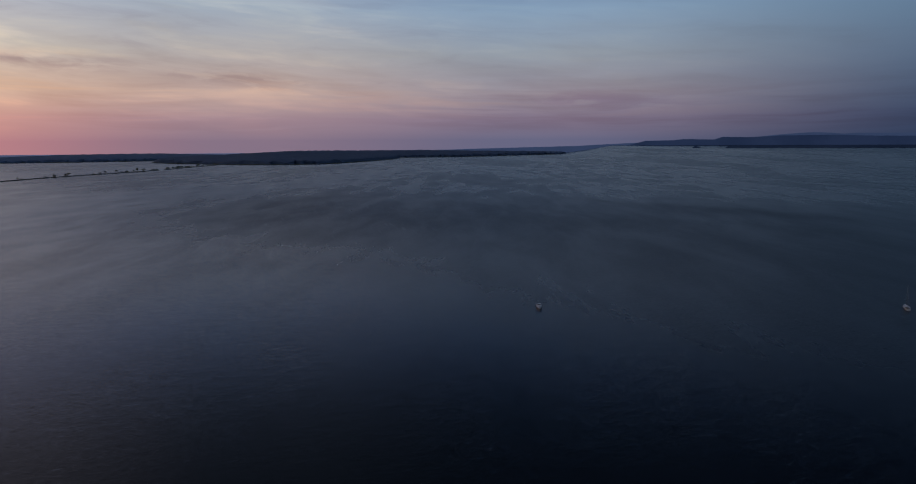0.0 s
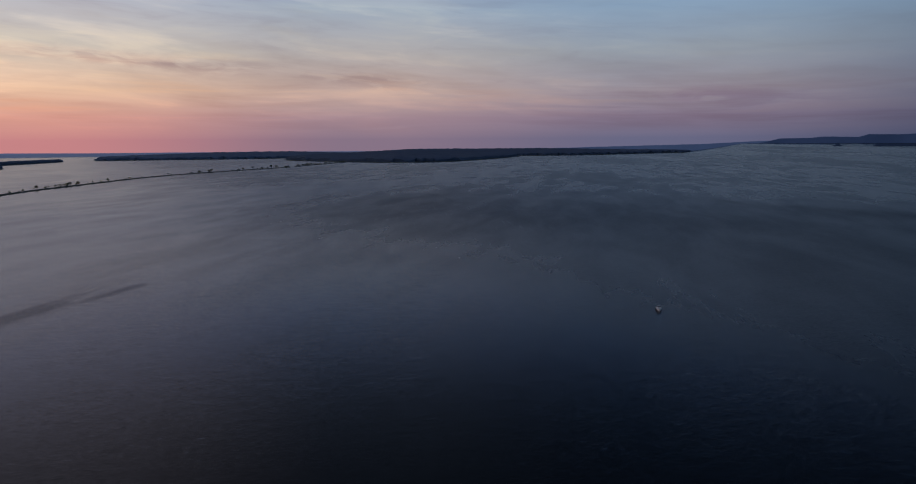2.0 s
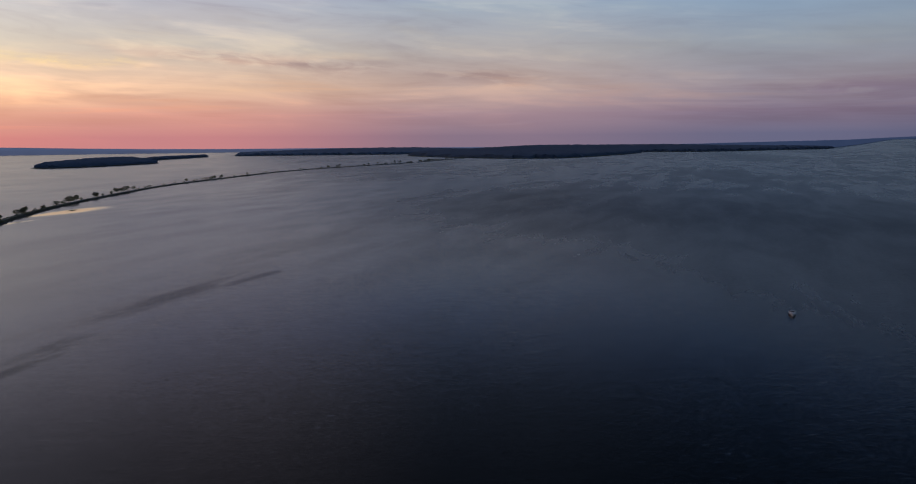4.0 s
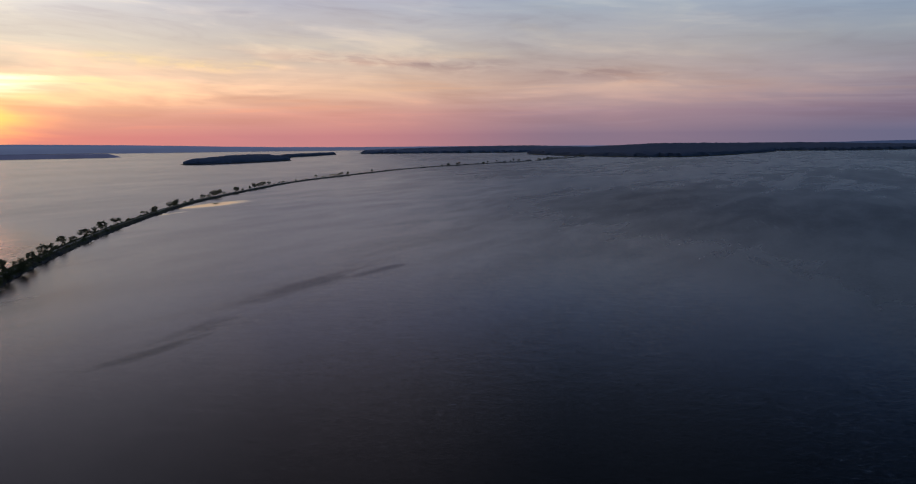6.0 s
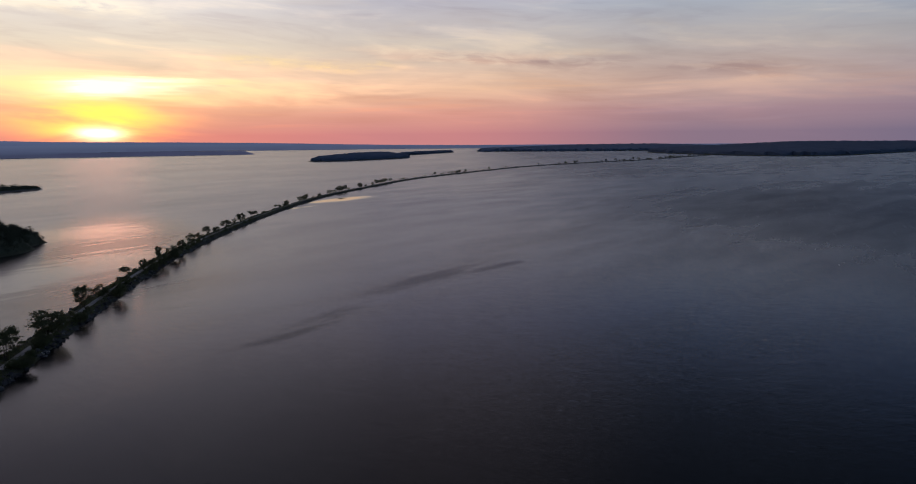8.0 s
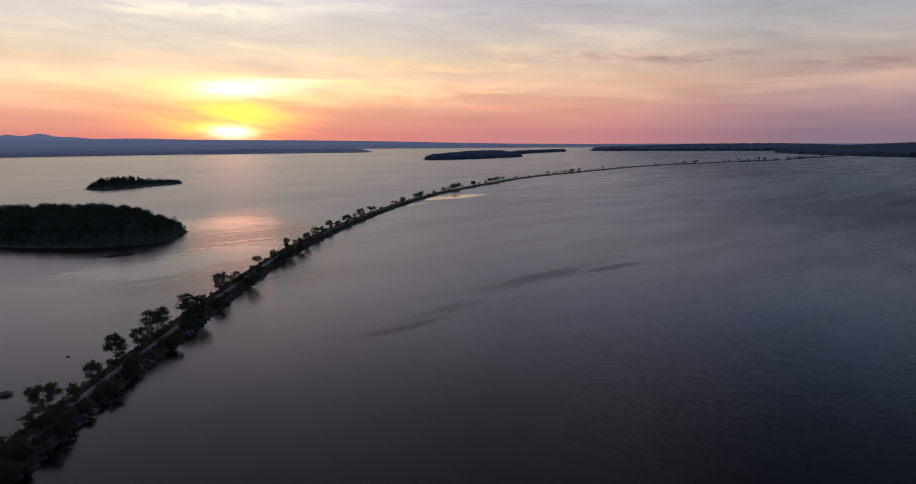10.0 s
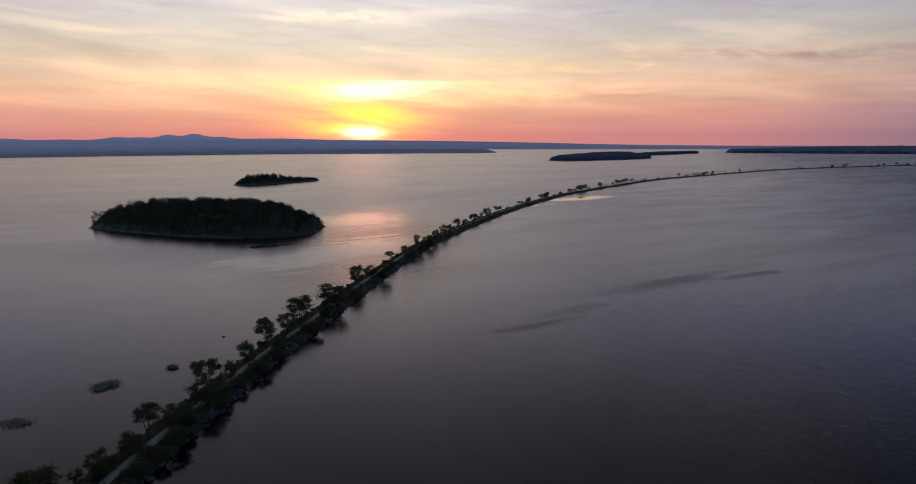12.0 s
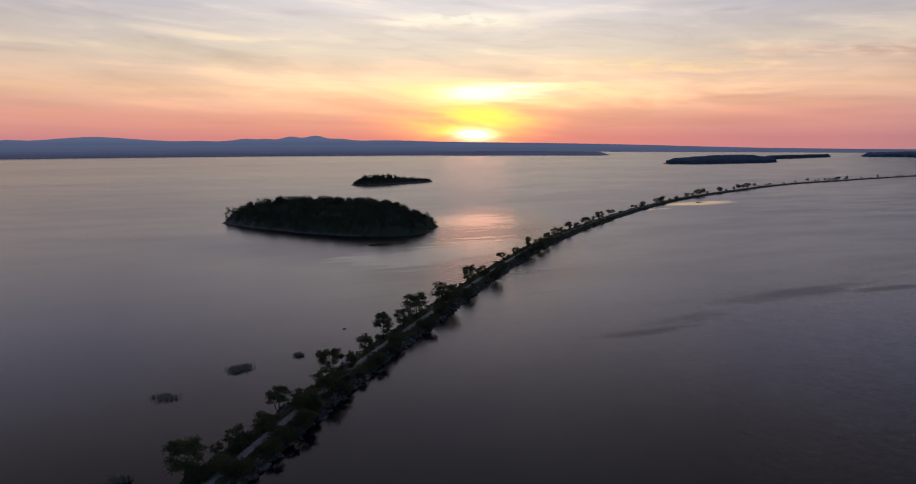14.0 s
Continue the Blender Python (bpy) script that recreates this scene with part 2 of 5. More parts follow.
def water_material():
    """Lake water: fine ripples in the breeze, broad patches of wind and of calm, slicks drawn out along the wind; far
    normals tilted to fit the camera's view.
    """
    m, t, p = surface("lake_water", 0.2, 0.0, 0.5)
    p.inputs["IOR"].default_value = 1.33
    pos = t.nodes.new("ShaderNodeNewGeometry").outputs["Position"]

    def turned(deg, sx, sy):
        a = nd(t, "ShaderNodeMapping", Vector=pos, Rotation=(0, 0, radians(deg)))
        return nd(t, "ShaderNodeMapping", Vector=a.outputs[0], Scale=(sx, sy, 1.0)).outputs[0]

    def patch(x, y, deg, along, across):
        """1 in the middle of a soft oval of the surface, falling to 0 outside."""
        rel = nd(t, "ShaderNodeVectorMath", i0=pos, i1=(x, y, 0.0))
        rel.operation = "SUBTRACT"
        a = nd(t, "ShaderNodeMapping", Vector=rel.outputs[0], Rotation=(0, 0, radians(deg)))
        b = nd(t, "ShaderNodeMapping", Vector=a.outputs[0], Scale=(1 / along, 1 / across, 0.0))
        ln = nd(t, "ShaderNodeVectorMath", i0=b.outputs[0])
        ln.operation = "LENGTH"
        return mth(t, "ADD", span(t, ln.outputs["Value"], 1.5, 0.0), 0.0)

    def torn(p, grain, k, lo, hi):
        """A soft oval with a torn edge that stays inside its own bounds."""
        return mth(t, "MULTIPLY", span(t, mth(t, "ADD", p, mth(t, "MULTIPLY", grain, k)), lo, hi), span(t, p, 0.02, 0.3))

    def plus(a, b):
        n = nd(t, "ShaderNodeVectorMath", i0=a, i1=b)
        n.operation = "ADD"
        return n.outputs[0]

    def slopes(vec, scale, detail, rough, k, distort=0.3):
        """Slopes of a field of wavelets that run before the wind, steepest along their way."""
        n = nd(t, "ShaderNodeTexNoise", Vector=vec, Scale=scale, Detail=detail, Roughness=rough, Distortion=distort).outputs[1]
        c = nd(t, "ShaderNodeVectorMath", i0=n, i1=(0.5, 0.5, 0.5))
        c.operation = "SUBTRACT"
        part_of = nd(t, "ShaderNodeSeparateXYZ", i0=c.outputs[0])
        sides = []
        for out, way in ((part_of.outputs[0], (0.73 * k, 0.68 * k, 0.0)), (part_of.outputs[1], (-0.24 * k, 0.26 * k, 0.0))):
            q = nd(t, "ShaderNodeVectorMath", i0=way)
            q.operation = "SCALE"
            t.links.new(out, q.inputs["Scale"])
            sides.append(q.outputs[0])
        return plus(*sides)

    # wavelets of about a metre, longer ones under them, and now and then a steeper one
    crest = turned(47, 0.42, 1.1)
    waves = plus(slopes(crest, 1.3, 2.0, 0.6, 0.38), slopes(crest, 0.3, 2.0, 0.5, 0.14))
    steep = span(t, noise_of(t, turned(47, 0.4, 1.2), 0.6, 2.0, 0.6, 0.4), 0.54, 0.7, 0.6, 1.7)
    cell = turned(-22, 0.5, 1.7)
    breeze = noise_of(t, cell, 0.017, 9.0, 0.68, 0.4)
    breeze2 = noise_of(t, cell, 0.0022, 4.0, 0.55, 0.3)
    wind = mth(t, "ADD", mth(t, "MULTIPLY", breeze, 0.5), mth(t, "MULTIPLY", breeze2, 0.5))
    ragged = mth(t, "SUBTRACT", breeze, 0.5)
    frayed = mth(t, "ADD", ragged, mth(t, "SUBTRACT", noise_of(t, turned(-22, 0.35, 1.6), 0.09, 4.0, 0.6, 0.4), 0.5))
    for x, y, deg, along, across, k in ((150, 310, 22, 80, 15, 0.2), (105, 264, 20, 64, 10, 0.16), (800, 40, 65, 180, 40, 0.12), (560, 360, 30, 320, 190, 0.05),
                                        (20, 420, 30, 60, 45, -0.12), (20, 640, 85, 170, 60, -0.08)):
        wind = mth(t, "ADD", wind, mth(t, "MULTIPLY", patch(x, y, -deg, along, across), k))
    wind = span(t, wind, 0.28, 0.78)
    east = nd(t, "ShaderNodeVectorMath", i0=pos, i1=(0.88, -0.47, 0.0))
    east.operation = "DOT_PRODUCT"
    # the western water lies more evenly
    wind = mth(t, "ADD", 0.45, mth(t, "MULTIPLY", mth(t, "SUBTRACT", wind, 0.45), span(t, east.outputs["Value"], -260, 60, 0.35, 0.92)))
    # long thin slicks where the breeze ruffles the open lake, and one glassy pool by the causeway
    lanes = noise_of(t, turned(-36, 0.05, 1.0), 0.36, 3.0, 0.5, 0.5)
    broken = noise_of(t, turned(-36, 0.5, 1.0), 0.05, 3.0, 0.6, 0.4)
    slick = mth(t, "MULTIPLY", mth(t, "MULTIPLY", span(t, lanes, 0.58, 0.66), span(t, broken, 0.46, 0.6)), span(t, patch(560, 370, -33, 250, 140), 0.1, 0.6))
    pool = torn(patch(272, 770, -29, 64, 22), ragged, 1.7, 0.22, 0.8)
    pool = mth(t, "MAXIMUM", pool, mth(t, "MULTIPLY", torn(patch(196, 700, -29, 40, 8), ragged, 2.4, 0.4, 0.9), 0.7))
    pool2 = torn(patch(-12, 430, -45, 95, 42), frayed, 2.6, 0.3, 0.85)
    pool3 = torn(patch(5, 600, -70, 75, 60), frayed, 2.2, 0.25, 0.95)
    pool2 = mth(t, "MAXIMUM", mth(t, "MULTIPLY", pool2, 0.5), mth(t, "MULTIPLY", pool3, 0.3))
    calm = mth(t, "MAXIMUM", mth(t, "MULTIPLY", slick, 0.1), mth(t, "MAXIMUM", pool, pool2))
    # dark cat's-paws where a gust touches the water
    gust = 0.0
    for x, y, deg, along, across in ((158, 311, 24, 52, 9), (208, 322, 20, 26, 5), (98, 268, 24, 36, 6), (70, 246, 22, 26, 4)):
        gust = mth(t, "MAXIMUM", gust, torn(patch(x, y, -deg, along, across), frayed, 2.2, 0.1, 1.0))
    keep = mth(t, "SUBTRACT", 1.0, mth(t, "MULTIPLY", calm, 0.85))
    chop = mth(t, "MULTIPLY", span(t, wind, 0, 1, 0.2, 0.65), span(t, east.outputs["Value"], -120, 120, 0.5, 1.0))
    # distance from the origin, close below the camera; the wavelets fade with it
    reach = nd(t, "ShaderNodeVectorMath", i0=pos)
    reach.operation = "LENGTH"
    chop = mth(t, "MULTIPLY", chop, mth(t, "MULTIPLY", span(t, reach.outputs["Value"], 300, 1000, 1.0, 0.22), mth(t, "ADD", 1.0, mth(t, "MULTIPLY", span(t, reach.outputs["Value"], 130, 330, 0.5, 0.0), span(t, east.outputs["Value"], -60, 130)))))
    amount = mth(t, "MULTIPLY", mth(t, "MULTIPLY", chop, keep), steep)
    tilt = nd(t, "ShaderNodeVectorMath", i0=waves, i1=nd(t, "ShaderNodeCombineXYZ", i0=amount, i1=amount, i2=amount).outputs[0])
    tilt.operation = "MULTIPLY"
    # out on the open lake the normals lean towards the camera's side, to fit its view
    cam_tilt = mth(t, "MULTIPLY", span(t, reach.outputs["Value"], 160, 800, 0.16, 1.0), mth(t, "MULTIPLY", mth(t, "MULTIPLY", keep, keep), mth(t, "MULTIPLY", span(t, east.outputs["Value"], 0, 420, 1.15, 1.95), span(t, breeze, 0.34, 0.66, 0.91, 1.11))))
    # an oval of less tilt and more roughness, placed where the camera sees the sunset glow on the water
    glow_oval = torn(patch(18, 470, -86, 260, 66), frayed, 0.8, -0.1, 1.05)
    cam_tilt = mth(t, "MULTIPLY", cam_tilt, mth(t, "SUBTRACT", 1.0, mth(t, "MULTIPLY", glow_oval, 1.25)))
    # extra tilt before the island shortens its reflection as the camera sees it
    cam_tilt = mth(t, "ADD", cam_tilt, mth(t, "MULTIPLY", patch(-115, 450, 22, 120, 50), 0.7))
    cam_tilt = mth(t, "ADD", cam_tilt, mth(t, "MULTIPLY", gust, 0.6))
    cam_lean = nd(t, "ShaderNodeVectorMath", i0=(-0.025, -0.044, 0.0))
    cam_lean.operation = "SCALE"
    t.links.new(cam_tilt, cam_lean.inputs["Scale"])
    facing = nd(t, "ShaderNodeVectorMath", i0=plus(plus(tilt.outputs[0], cam_lean.outputs[0]), (0.0, 0.0, 1.0)))
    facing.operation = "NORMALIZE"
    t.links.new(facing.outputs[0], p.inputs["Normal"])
    # smoother round the point below the camera, rougher farther out, fitted to its view
    beyond_cam = mth(t, "SUBTRACT", 1.0, patch(20, 60, 0, 270, 270))
    rough = mth(t, "ADD", span(t, wind, 0, 1, 0.08, 0.16), mth(t, "MULTIPLY", beyond_cam, 0.07))
    rough = mth(t, "ADD", rough, mth(t, "MULTIPLY", gust, 0.04))
    rough = mth(t, "ADD", rough, mth(t, "MULTIPLY", span(t, east.outputs["Value"], 0, 380, 0.0, 0.13), span(t, reach.outputs["Value"], 500, 1200, 1.0, 0.45)))
    rough = mth(t, "ADD", rough, mth(t, "MULTIPLY", glow_oval, 0.11))
    # roughness also grows with distance from below the camera, to fit its view
    rough = mth(t, "ADD", rough, span(t, reach.outputs["Value"], 280, 900, 0.0, 0.03))
    t.links.new(mth(t, "MULTIPLY", rough, keep), p.inputs["Roughness"])
    t.links.new(mix(t, breeze2, (0.003, 0.005, 0.008, 1), (0.004, 0.006, 0.009, 1)), p.inputs["Base Color"])
    return m


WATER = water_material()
WOODS = mottled("woodland_leaves", (0.088, 0.098, 0.064), (0.122, 0.130, 0.088), 0.06, 0.9, 9.0, 0.6, 0.4, "island", 0.15)
SHORE = mottled("shore_stones", (0.10, 0.098, 0.092), (0.24, 0.23, 0.215), 0.12, 0.9, 10.0, 0.5, 0.2, "island")
EARTH = mottled("bank_grass_and_earth", (0.058, 0.068, 0.038), (0.14, 0.136, 0.086), 0.25, 0.95, 9.0, 0.6, 0.15)
GRAVEL = mottled("path_gravel", (0.40, 0.39, 0.365), (0.56, 0.54, 0.51), 0.35, 0.9, 12.0, 0.4, 0.03)


def marble_material():
    """Quarried blocks: most of them dark with lichen and weather, a few clean and pale."""
    m, t, p = surface("quarried_marble", 0.75, 0.0, 0.4)
    pos = t.nodes.new("ShaderNodeNewGeometry").outputs["Position"]
    n1, n2 = noise_of(t, pos, 0.9, 4.0, 0.6), noise_of(t, pos, 6.0, 3.0, 0.6)
    own = ramp(t, t.nodes.new("ShaderNodeObjectInfo").outputs["Random"], [(0.0, (0.03, 0.031, 0.034, 1)), (0.72, (0.085, 0.085, 0.09, 1)), (0.86, (0.16, 0.16, 0.165, 1)), (0.92, (0.5, 0.49, 0.48, 1)), (1.0, (0.66, 0.65, 0.63, 1))])
    stain = mix(t, span(t, mth(t, "ADD", mth(t, "MULTIPLY", n1, 0.6), mth(t, "MULTIPLY", n2, 0.4)), 0.36, 0.62), (0.35, 0.36, 0.33, 1), (1.0, 1.0, 1.0, 1))
    t.links.new(mix(t, 1.0, own, stain, "MULTIPLY"), p.inputs["Base Color"])
    t.links.new(nd(t, "ShaderNodeBump", Strength=0.6, Distance=0.08, Height=n2).outputs[0], p.inputs["Normal"])
    return m


MARBLE = marble_material()
RUBBLE = mottled("marble_rubble", (0.035, 0.036, 0.04), (0.19, 0.19, 0.19), 0.5, 0.8, 7.0, 0.6, 0.08, "island")
BARK = mottled("bark", (0.035, 0.028, 0.022), (0.09, 0.075, 0.06), 1.5, 0.95, 6.0, 0.7, 0.04)
LEAF = mottled("tree_leaves", (0.086, 0.112, 0.050), (0.165, 0.180, 0.092), 0.4, 0.7, 8.0, 0.2, 0.02, "island", 0.3)
lt = LEAF.node_tree                                     # thin leaves let some light through
shine = lt.nodes["Principled BSDF"]
thin = nd(lt, "ShaderNodeBsdfTranslucent", Color=(0.17, 0.19, 0.085, 1))
lt.links.new(nd(lt, "ShaderNodeMixShader", i0=0.38, i1=shine.outputs[0], i2=thin.outputs[0]).outputs[0], lt.nodes["Material Output"].inputs[0])
REED = mottled("reed_blades", (0.34, 0.33, 0.27), (0.48, 0.45, 0.37), 0.6, 0.8, 6.0, 0.2, 0.02, "island")
WEED = mottled("floating_weed", (0.02, 0.025, 0.014), (0.05, 0.05, 0.03), 0.5, 1.0, 6.0, 0.4, 0.05, "island", 0.05)
# leaf colour blued and lightened to paint in the haze of distance
FARWOODS = mottled("far_woodland_hazed", (0.13, 0.175, 0.26), (0.155, 0.205, 0.295), 0.02, 0.95, 9.0, 0.5, 0.5, "island", 0.1)
# the ridges' blue haze is put into their emission colours
RANGE_FAR = glow("far_mountain_haze_glow", (80, 90, 119), (76, 86, 114), (88, 99, 128), 45, 90)
RANGE_MID = glow("middle_hill_haze_glow", (76, 84, 110), (72, 79, 105), (81, 91, 118), 8, 46)
RANGE_NEAR = glow("near_hill_haze_glow", (63, 68, 92), (59, 64, 87), (70, 78, 104), 6, 24)
RANGE_POINT = glow("wooded_point_haze_glow", (64, 68, 93), (60, 64, 88))
NORTH_FAR = glow("north_hill_haze_glow", (54, 65, 93), (50, 61, 88))
NORTH_NEAR = glow("north_shore_haze_glow", (37, 47, 72), (32, 42, 66))
NORTH_SPIT = glow("north_spit_haze_glow", (24, 32, 50), (20, 28, 45))


# ---- builders ----
def link(name, verts, faces, mat, parent=None, smooth=False, label=""):
    me = bpy.data.meshes.new(name)
    me.from_pydata(verts, [], faces)
    me.materials.append(mat)
    if smooth:
        me.shade_smooth()
    ob = new(name, me)
    ob.parent = parent
    if label:
        ob["label"] = label
    return ob


def part(name, bm, mat, parent=None, label="", smooth=False):
    """Links a bmesh as one mesh object under a thing or a part."""
    me = bpy.data.meshes.new(name)
    bm.to_mesh(me)
    bm.free()
    me.materials.append(mat)
    if smooth:
        me.shade_smooth()
    ob = new(name, me)
    ob.parent = parent
    if label:
        ob["label"] = label
    return ob


def curve_through(pts, step):
    """Evenly spaced points on a smooth curve through pts (Catmull-Rom)."""
    p = np.array(pts, float)
    p = np.vstack([2 * p[0] - p[1], p, 2 * p[-1] - p[-2]])
    out = []
    for a, b, c, d in zip(p[:-3], p[1:-2], p[2:-1], p[3:]):
        for s in np.linspace(0, 1, 40, endpoint=False):
            out.append(0.5 * (2 * b + (c - a) * s + (2 * a - 5 * b + 4 * c - d) * s * s + (3 * b - a - 3 * c + d) * s ** 3))
    out = np.array(out + [p[-2]])
    run = np.concatenate([[0], np.cumsum(np.linalg.norm(np.diff(out, axis=0), axis=1))])
    s = np.arange(0, run[-1], step)
    return np.stack([np.interp(s, run, out[:, k]) for k in range(out.shape[1])], 1)


def fbm(x, y, size, octaves=4, seed=0.0):
    v, amp = 0.0, 0.5
    for _ in range(octaves):
        v += amp * noise.noise((x / size, y / size, seed))
        size, amp, seed = size / 2.1, amp * 0.55, seed + 5.3
    return v


# ---- the lake: one sheet to the horizon ----
def ring_sheet():
    verts, faces = [(0, 0, 0)], []
    radii, n = [40, 100, 200, 400, 800, 1600, 2400, 3200, 4000, 4960], 180
    for r in radii:
        for k in range(n):
            a = 2 * math.pi * k / n
            # the far north-east sheet is lifted up to 56 m, so that its shore fits the camera's view
            north = max(0.0, min(1.0, (13.4 - abs(math.degrees(a)) % 360) / 3.6)) if a < 1.0 else max(0.0, min(1.0, (math.degrees(a) - 300) / 30))
            verts.append((r * math.cos(a), r * math.sin(a), 56 * north * max(0.0, (r - 1600) / 3360)))
    faces += [(0, 1 + k, 1 + (k + 1) % n) for k in range(n)]
    for i in range(len(radii) - 1):
        a, b = 1 + i * n, 1 + (i + 1) * n
        faces += [(a + k, b + k, b + (k + 1) % n, a + (k + 1) % n) for k in range(n)]
    return verts, faces


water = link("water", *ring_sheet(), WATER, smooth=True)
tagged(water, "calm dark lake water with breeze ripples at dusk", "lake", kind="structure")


# ---- far backdrop: ridges beyond the lake ----
def ridge(name, mat, radius, a0, a1, profile, label):
    """A far ridge along an arc; angles in degrees to the right of +y, profile in metres over the water."""
    verts, faces = [], []
    n = int((a1 - a0) / 0.12)
    for k in range(n + 1):
        a = a0 + (a1 - a0) * k / n
        s, c = math.sin(radians(a)), math.cos(radians(a))
        h = max(profile(a), 1.0)
        verts += [(radius * s, radius * c, -2), ((radius + 25) * s, (radius + 25) * c, h), ((radius + 60) * s, (radius + 60) * c, -2)]
        if k:
            i = 3 * k
            faces += [(i - 3, i, i + 1, i - 2), (i - 2, i + 1, i + 2, i - 1)]
    ob = link(name, verts, faces, mat)
    return tagged(ob, label, "hills", kind="structure")


def bumps(a, base, items, rough=1.2, seed=0.0):
    v = base + sum(h * math.exp(-((a - c) / w) ** 2) for c, w, h in items)
    return v + rough * (fbm(a, 0, 3.0, 3, seed) + 0.7 * fbm(a, 0, 0.6, 2, seed + 9))


def falling(a, *stops):
    return float(np.interp(a, [p[0] for p in stops], [p[1] for p in stops]))


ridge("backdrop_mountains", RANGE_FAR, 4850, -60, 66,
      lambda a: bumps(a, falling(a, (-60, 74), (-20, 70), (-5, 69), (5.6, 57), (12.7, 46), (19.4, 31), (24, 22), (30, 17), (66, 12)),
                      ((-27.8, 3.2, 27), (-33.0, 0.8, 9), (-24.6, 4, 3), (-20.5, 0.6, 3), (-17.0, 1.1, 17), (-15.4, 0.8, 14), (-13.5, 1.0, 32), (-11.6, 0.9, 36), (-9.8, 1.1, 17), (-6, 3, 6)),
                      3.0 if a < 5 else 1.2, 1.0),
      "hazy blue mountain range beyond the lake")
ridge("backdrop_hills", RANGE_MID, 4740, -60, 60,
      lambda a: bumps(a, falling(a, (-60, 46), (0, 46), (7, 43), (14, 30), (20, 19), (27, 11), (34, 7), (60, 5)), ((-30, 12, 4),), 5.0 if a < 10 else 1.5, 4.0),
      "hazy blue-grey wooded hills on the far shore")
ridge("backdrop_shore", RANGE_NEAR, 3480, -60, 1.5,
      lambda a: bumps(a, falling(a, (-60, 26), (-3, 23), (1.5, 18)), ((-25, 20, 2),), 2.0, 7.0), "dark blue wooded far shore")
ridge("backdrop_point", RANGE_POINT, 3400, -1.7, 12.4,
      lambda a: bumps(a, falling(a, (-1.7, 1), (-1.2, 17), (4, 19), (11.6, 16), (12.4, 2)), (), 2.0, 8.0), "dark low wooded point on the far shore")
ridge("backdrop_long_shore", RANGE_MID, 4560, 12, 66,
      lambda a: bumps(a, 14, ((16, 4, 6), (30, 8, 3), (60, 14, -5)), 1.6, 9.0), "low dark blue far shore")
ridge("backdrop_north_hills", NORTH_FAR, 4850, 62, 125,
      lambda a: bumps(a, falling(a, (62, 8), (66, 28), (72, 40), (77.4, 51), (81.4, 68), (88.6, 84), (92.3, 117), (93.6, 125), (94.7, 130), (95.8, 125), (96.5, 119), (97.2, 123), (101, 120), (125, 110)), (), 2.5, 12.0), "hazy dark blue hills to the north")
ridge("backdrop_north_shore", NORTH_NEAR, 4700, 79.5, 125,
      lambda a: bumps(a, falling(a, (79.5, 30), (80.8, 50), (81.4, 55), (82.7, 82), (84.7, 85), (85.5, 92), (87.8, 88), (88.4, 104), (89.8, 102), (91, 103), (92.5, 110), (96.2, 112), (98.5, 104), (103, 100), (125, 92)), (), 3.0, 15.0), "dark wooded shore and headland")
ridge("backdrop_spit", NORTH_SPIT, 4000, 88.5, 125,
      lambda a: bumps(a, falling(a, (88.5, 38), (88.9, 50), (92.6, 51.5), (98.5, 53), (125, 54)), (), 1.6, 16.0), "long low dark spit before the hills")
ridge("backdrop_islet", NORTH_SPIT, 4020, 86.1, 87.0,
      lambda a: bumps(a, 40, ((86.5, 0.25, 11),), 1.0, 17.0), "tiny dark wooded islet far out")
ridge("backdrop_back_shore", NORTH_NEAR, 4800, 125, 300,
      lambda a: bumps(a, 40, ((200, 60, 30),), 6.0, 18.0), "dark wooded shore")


# ---- wooded land and islands: a canopy over a shore line ----
def inside_depth(px, py, poly):
    """Distance to the outline, positive inside."""
    a, b = poly, np.roll(poly, -1, 0)
    d = np.full(px.shape, 1e9)
    odd = np.zeros(px.shape, bool)
    for (x0, y0), (x1, y1) in zip(a, b):
        t = np.clip(((px - x0) * (x1 - x0) + (py - y0) * (y1 - y0)) / ((x1 - x0) ** 2 + (y1 - y0) ** 2 + 1e-9), 0, 1)
        d = np.minimum(d, np.hypot(px - x0 - t * (x1 - x0), py - y0 - t * (y1 - y0)))
        if y0 != y1:
            odd ^= ((y0 > py) != (y1 > py)) & (px < (x1 - x0) * (py - y0) / (y1 - y0) + x0)
    return np.where(odd, d, -d)


def smooth_outline(pts, step, wobble, seed):
    p = curve_through(list(pts) + [pts[0]], step)
    return np.array([(x + wobble * fbm(x, y, step * 6, 3, seed), y + wobble * fbm(x, y, step * 6, 3, seed + 40)) for x, y in p])


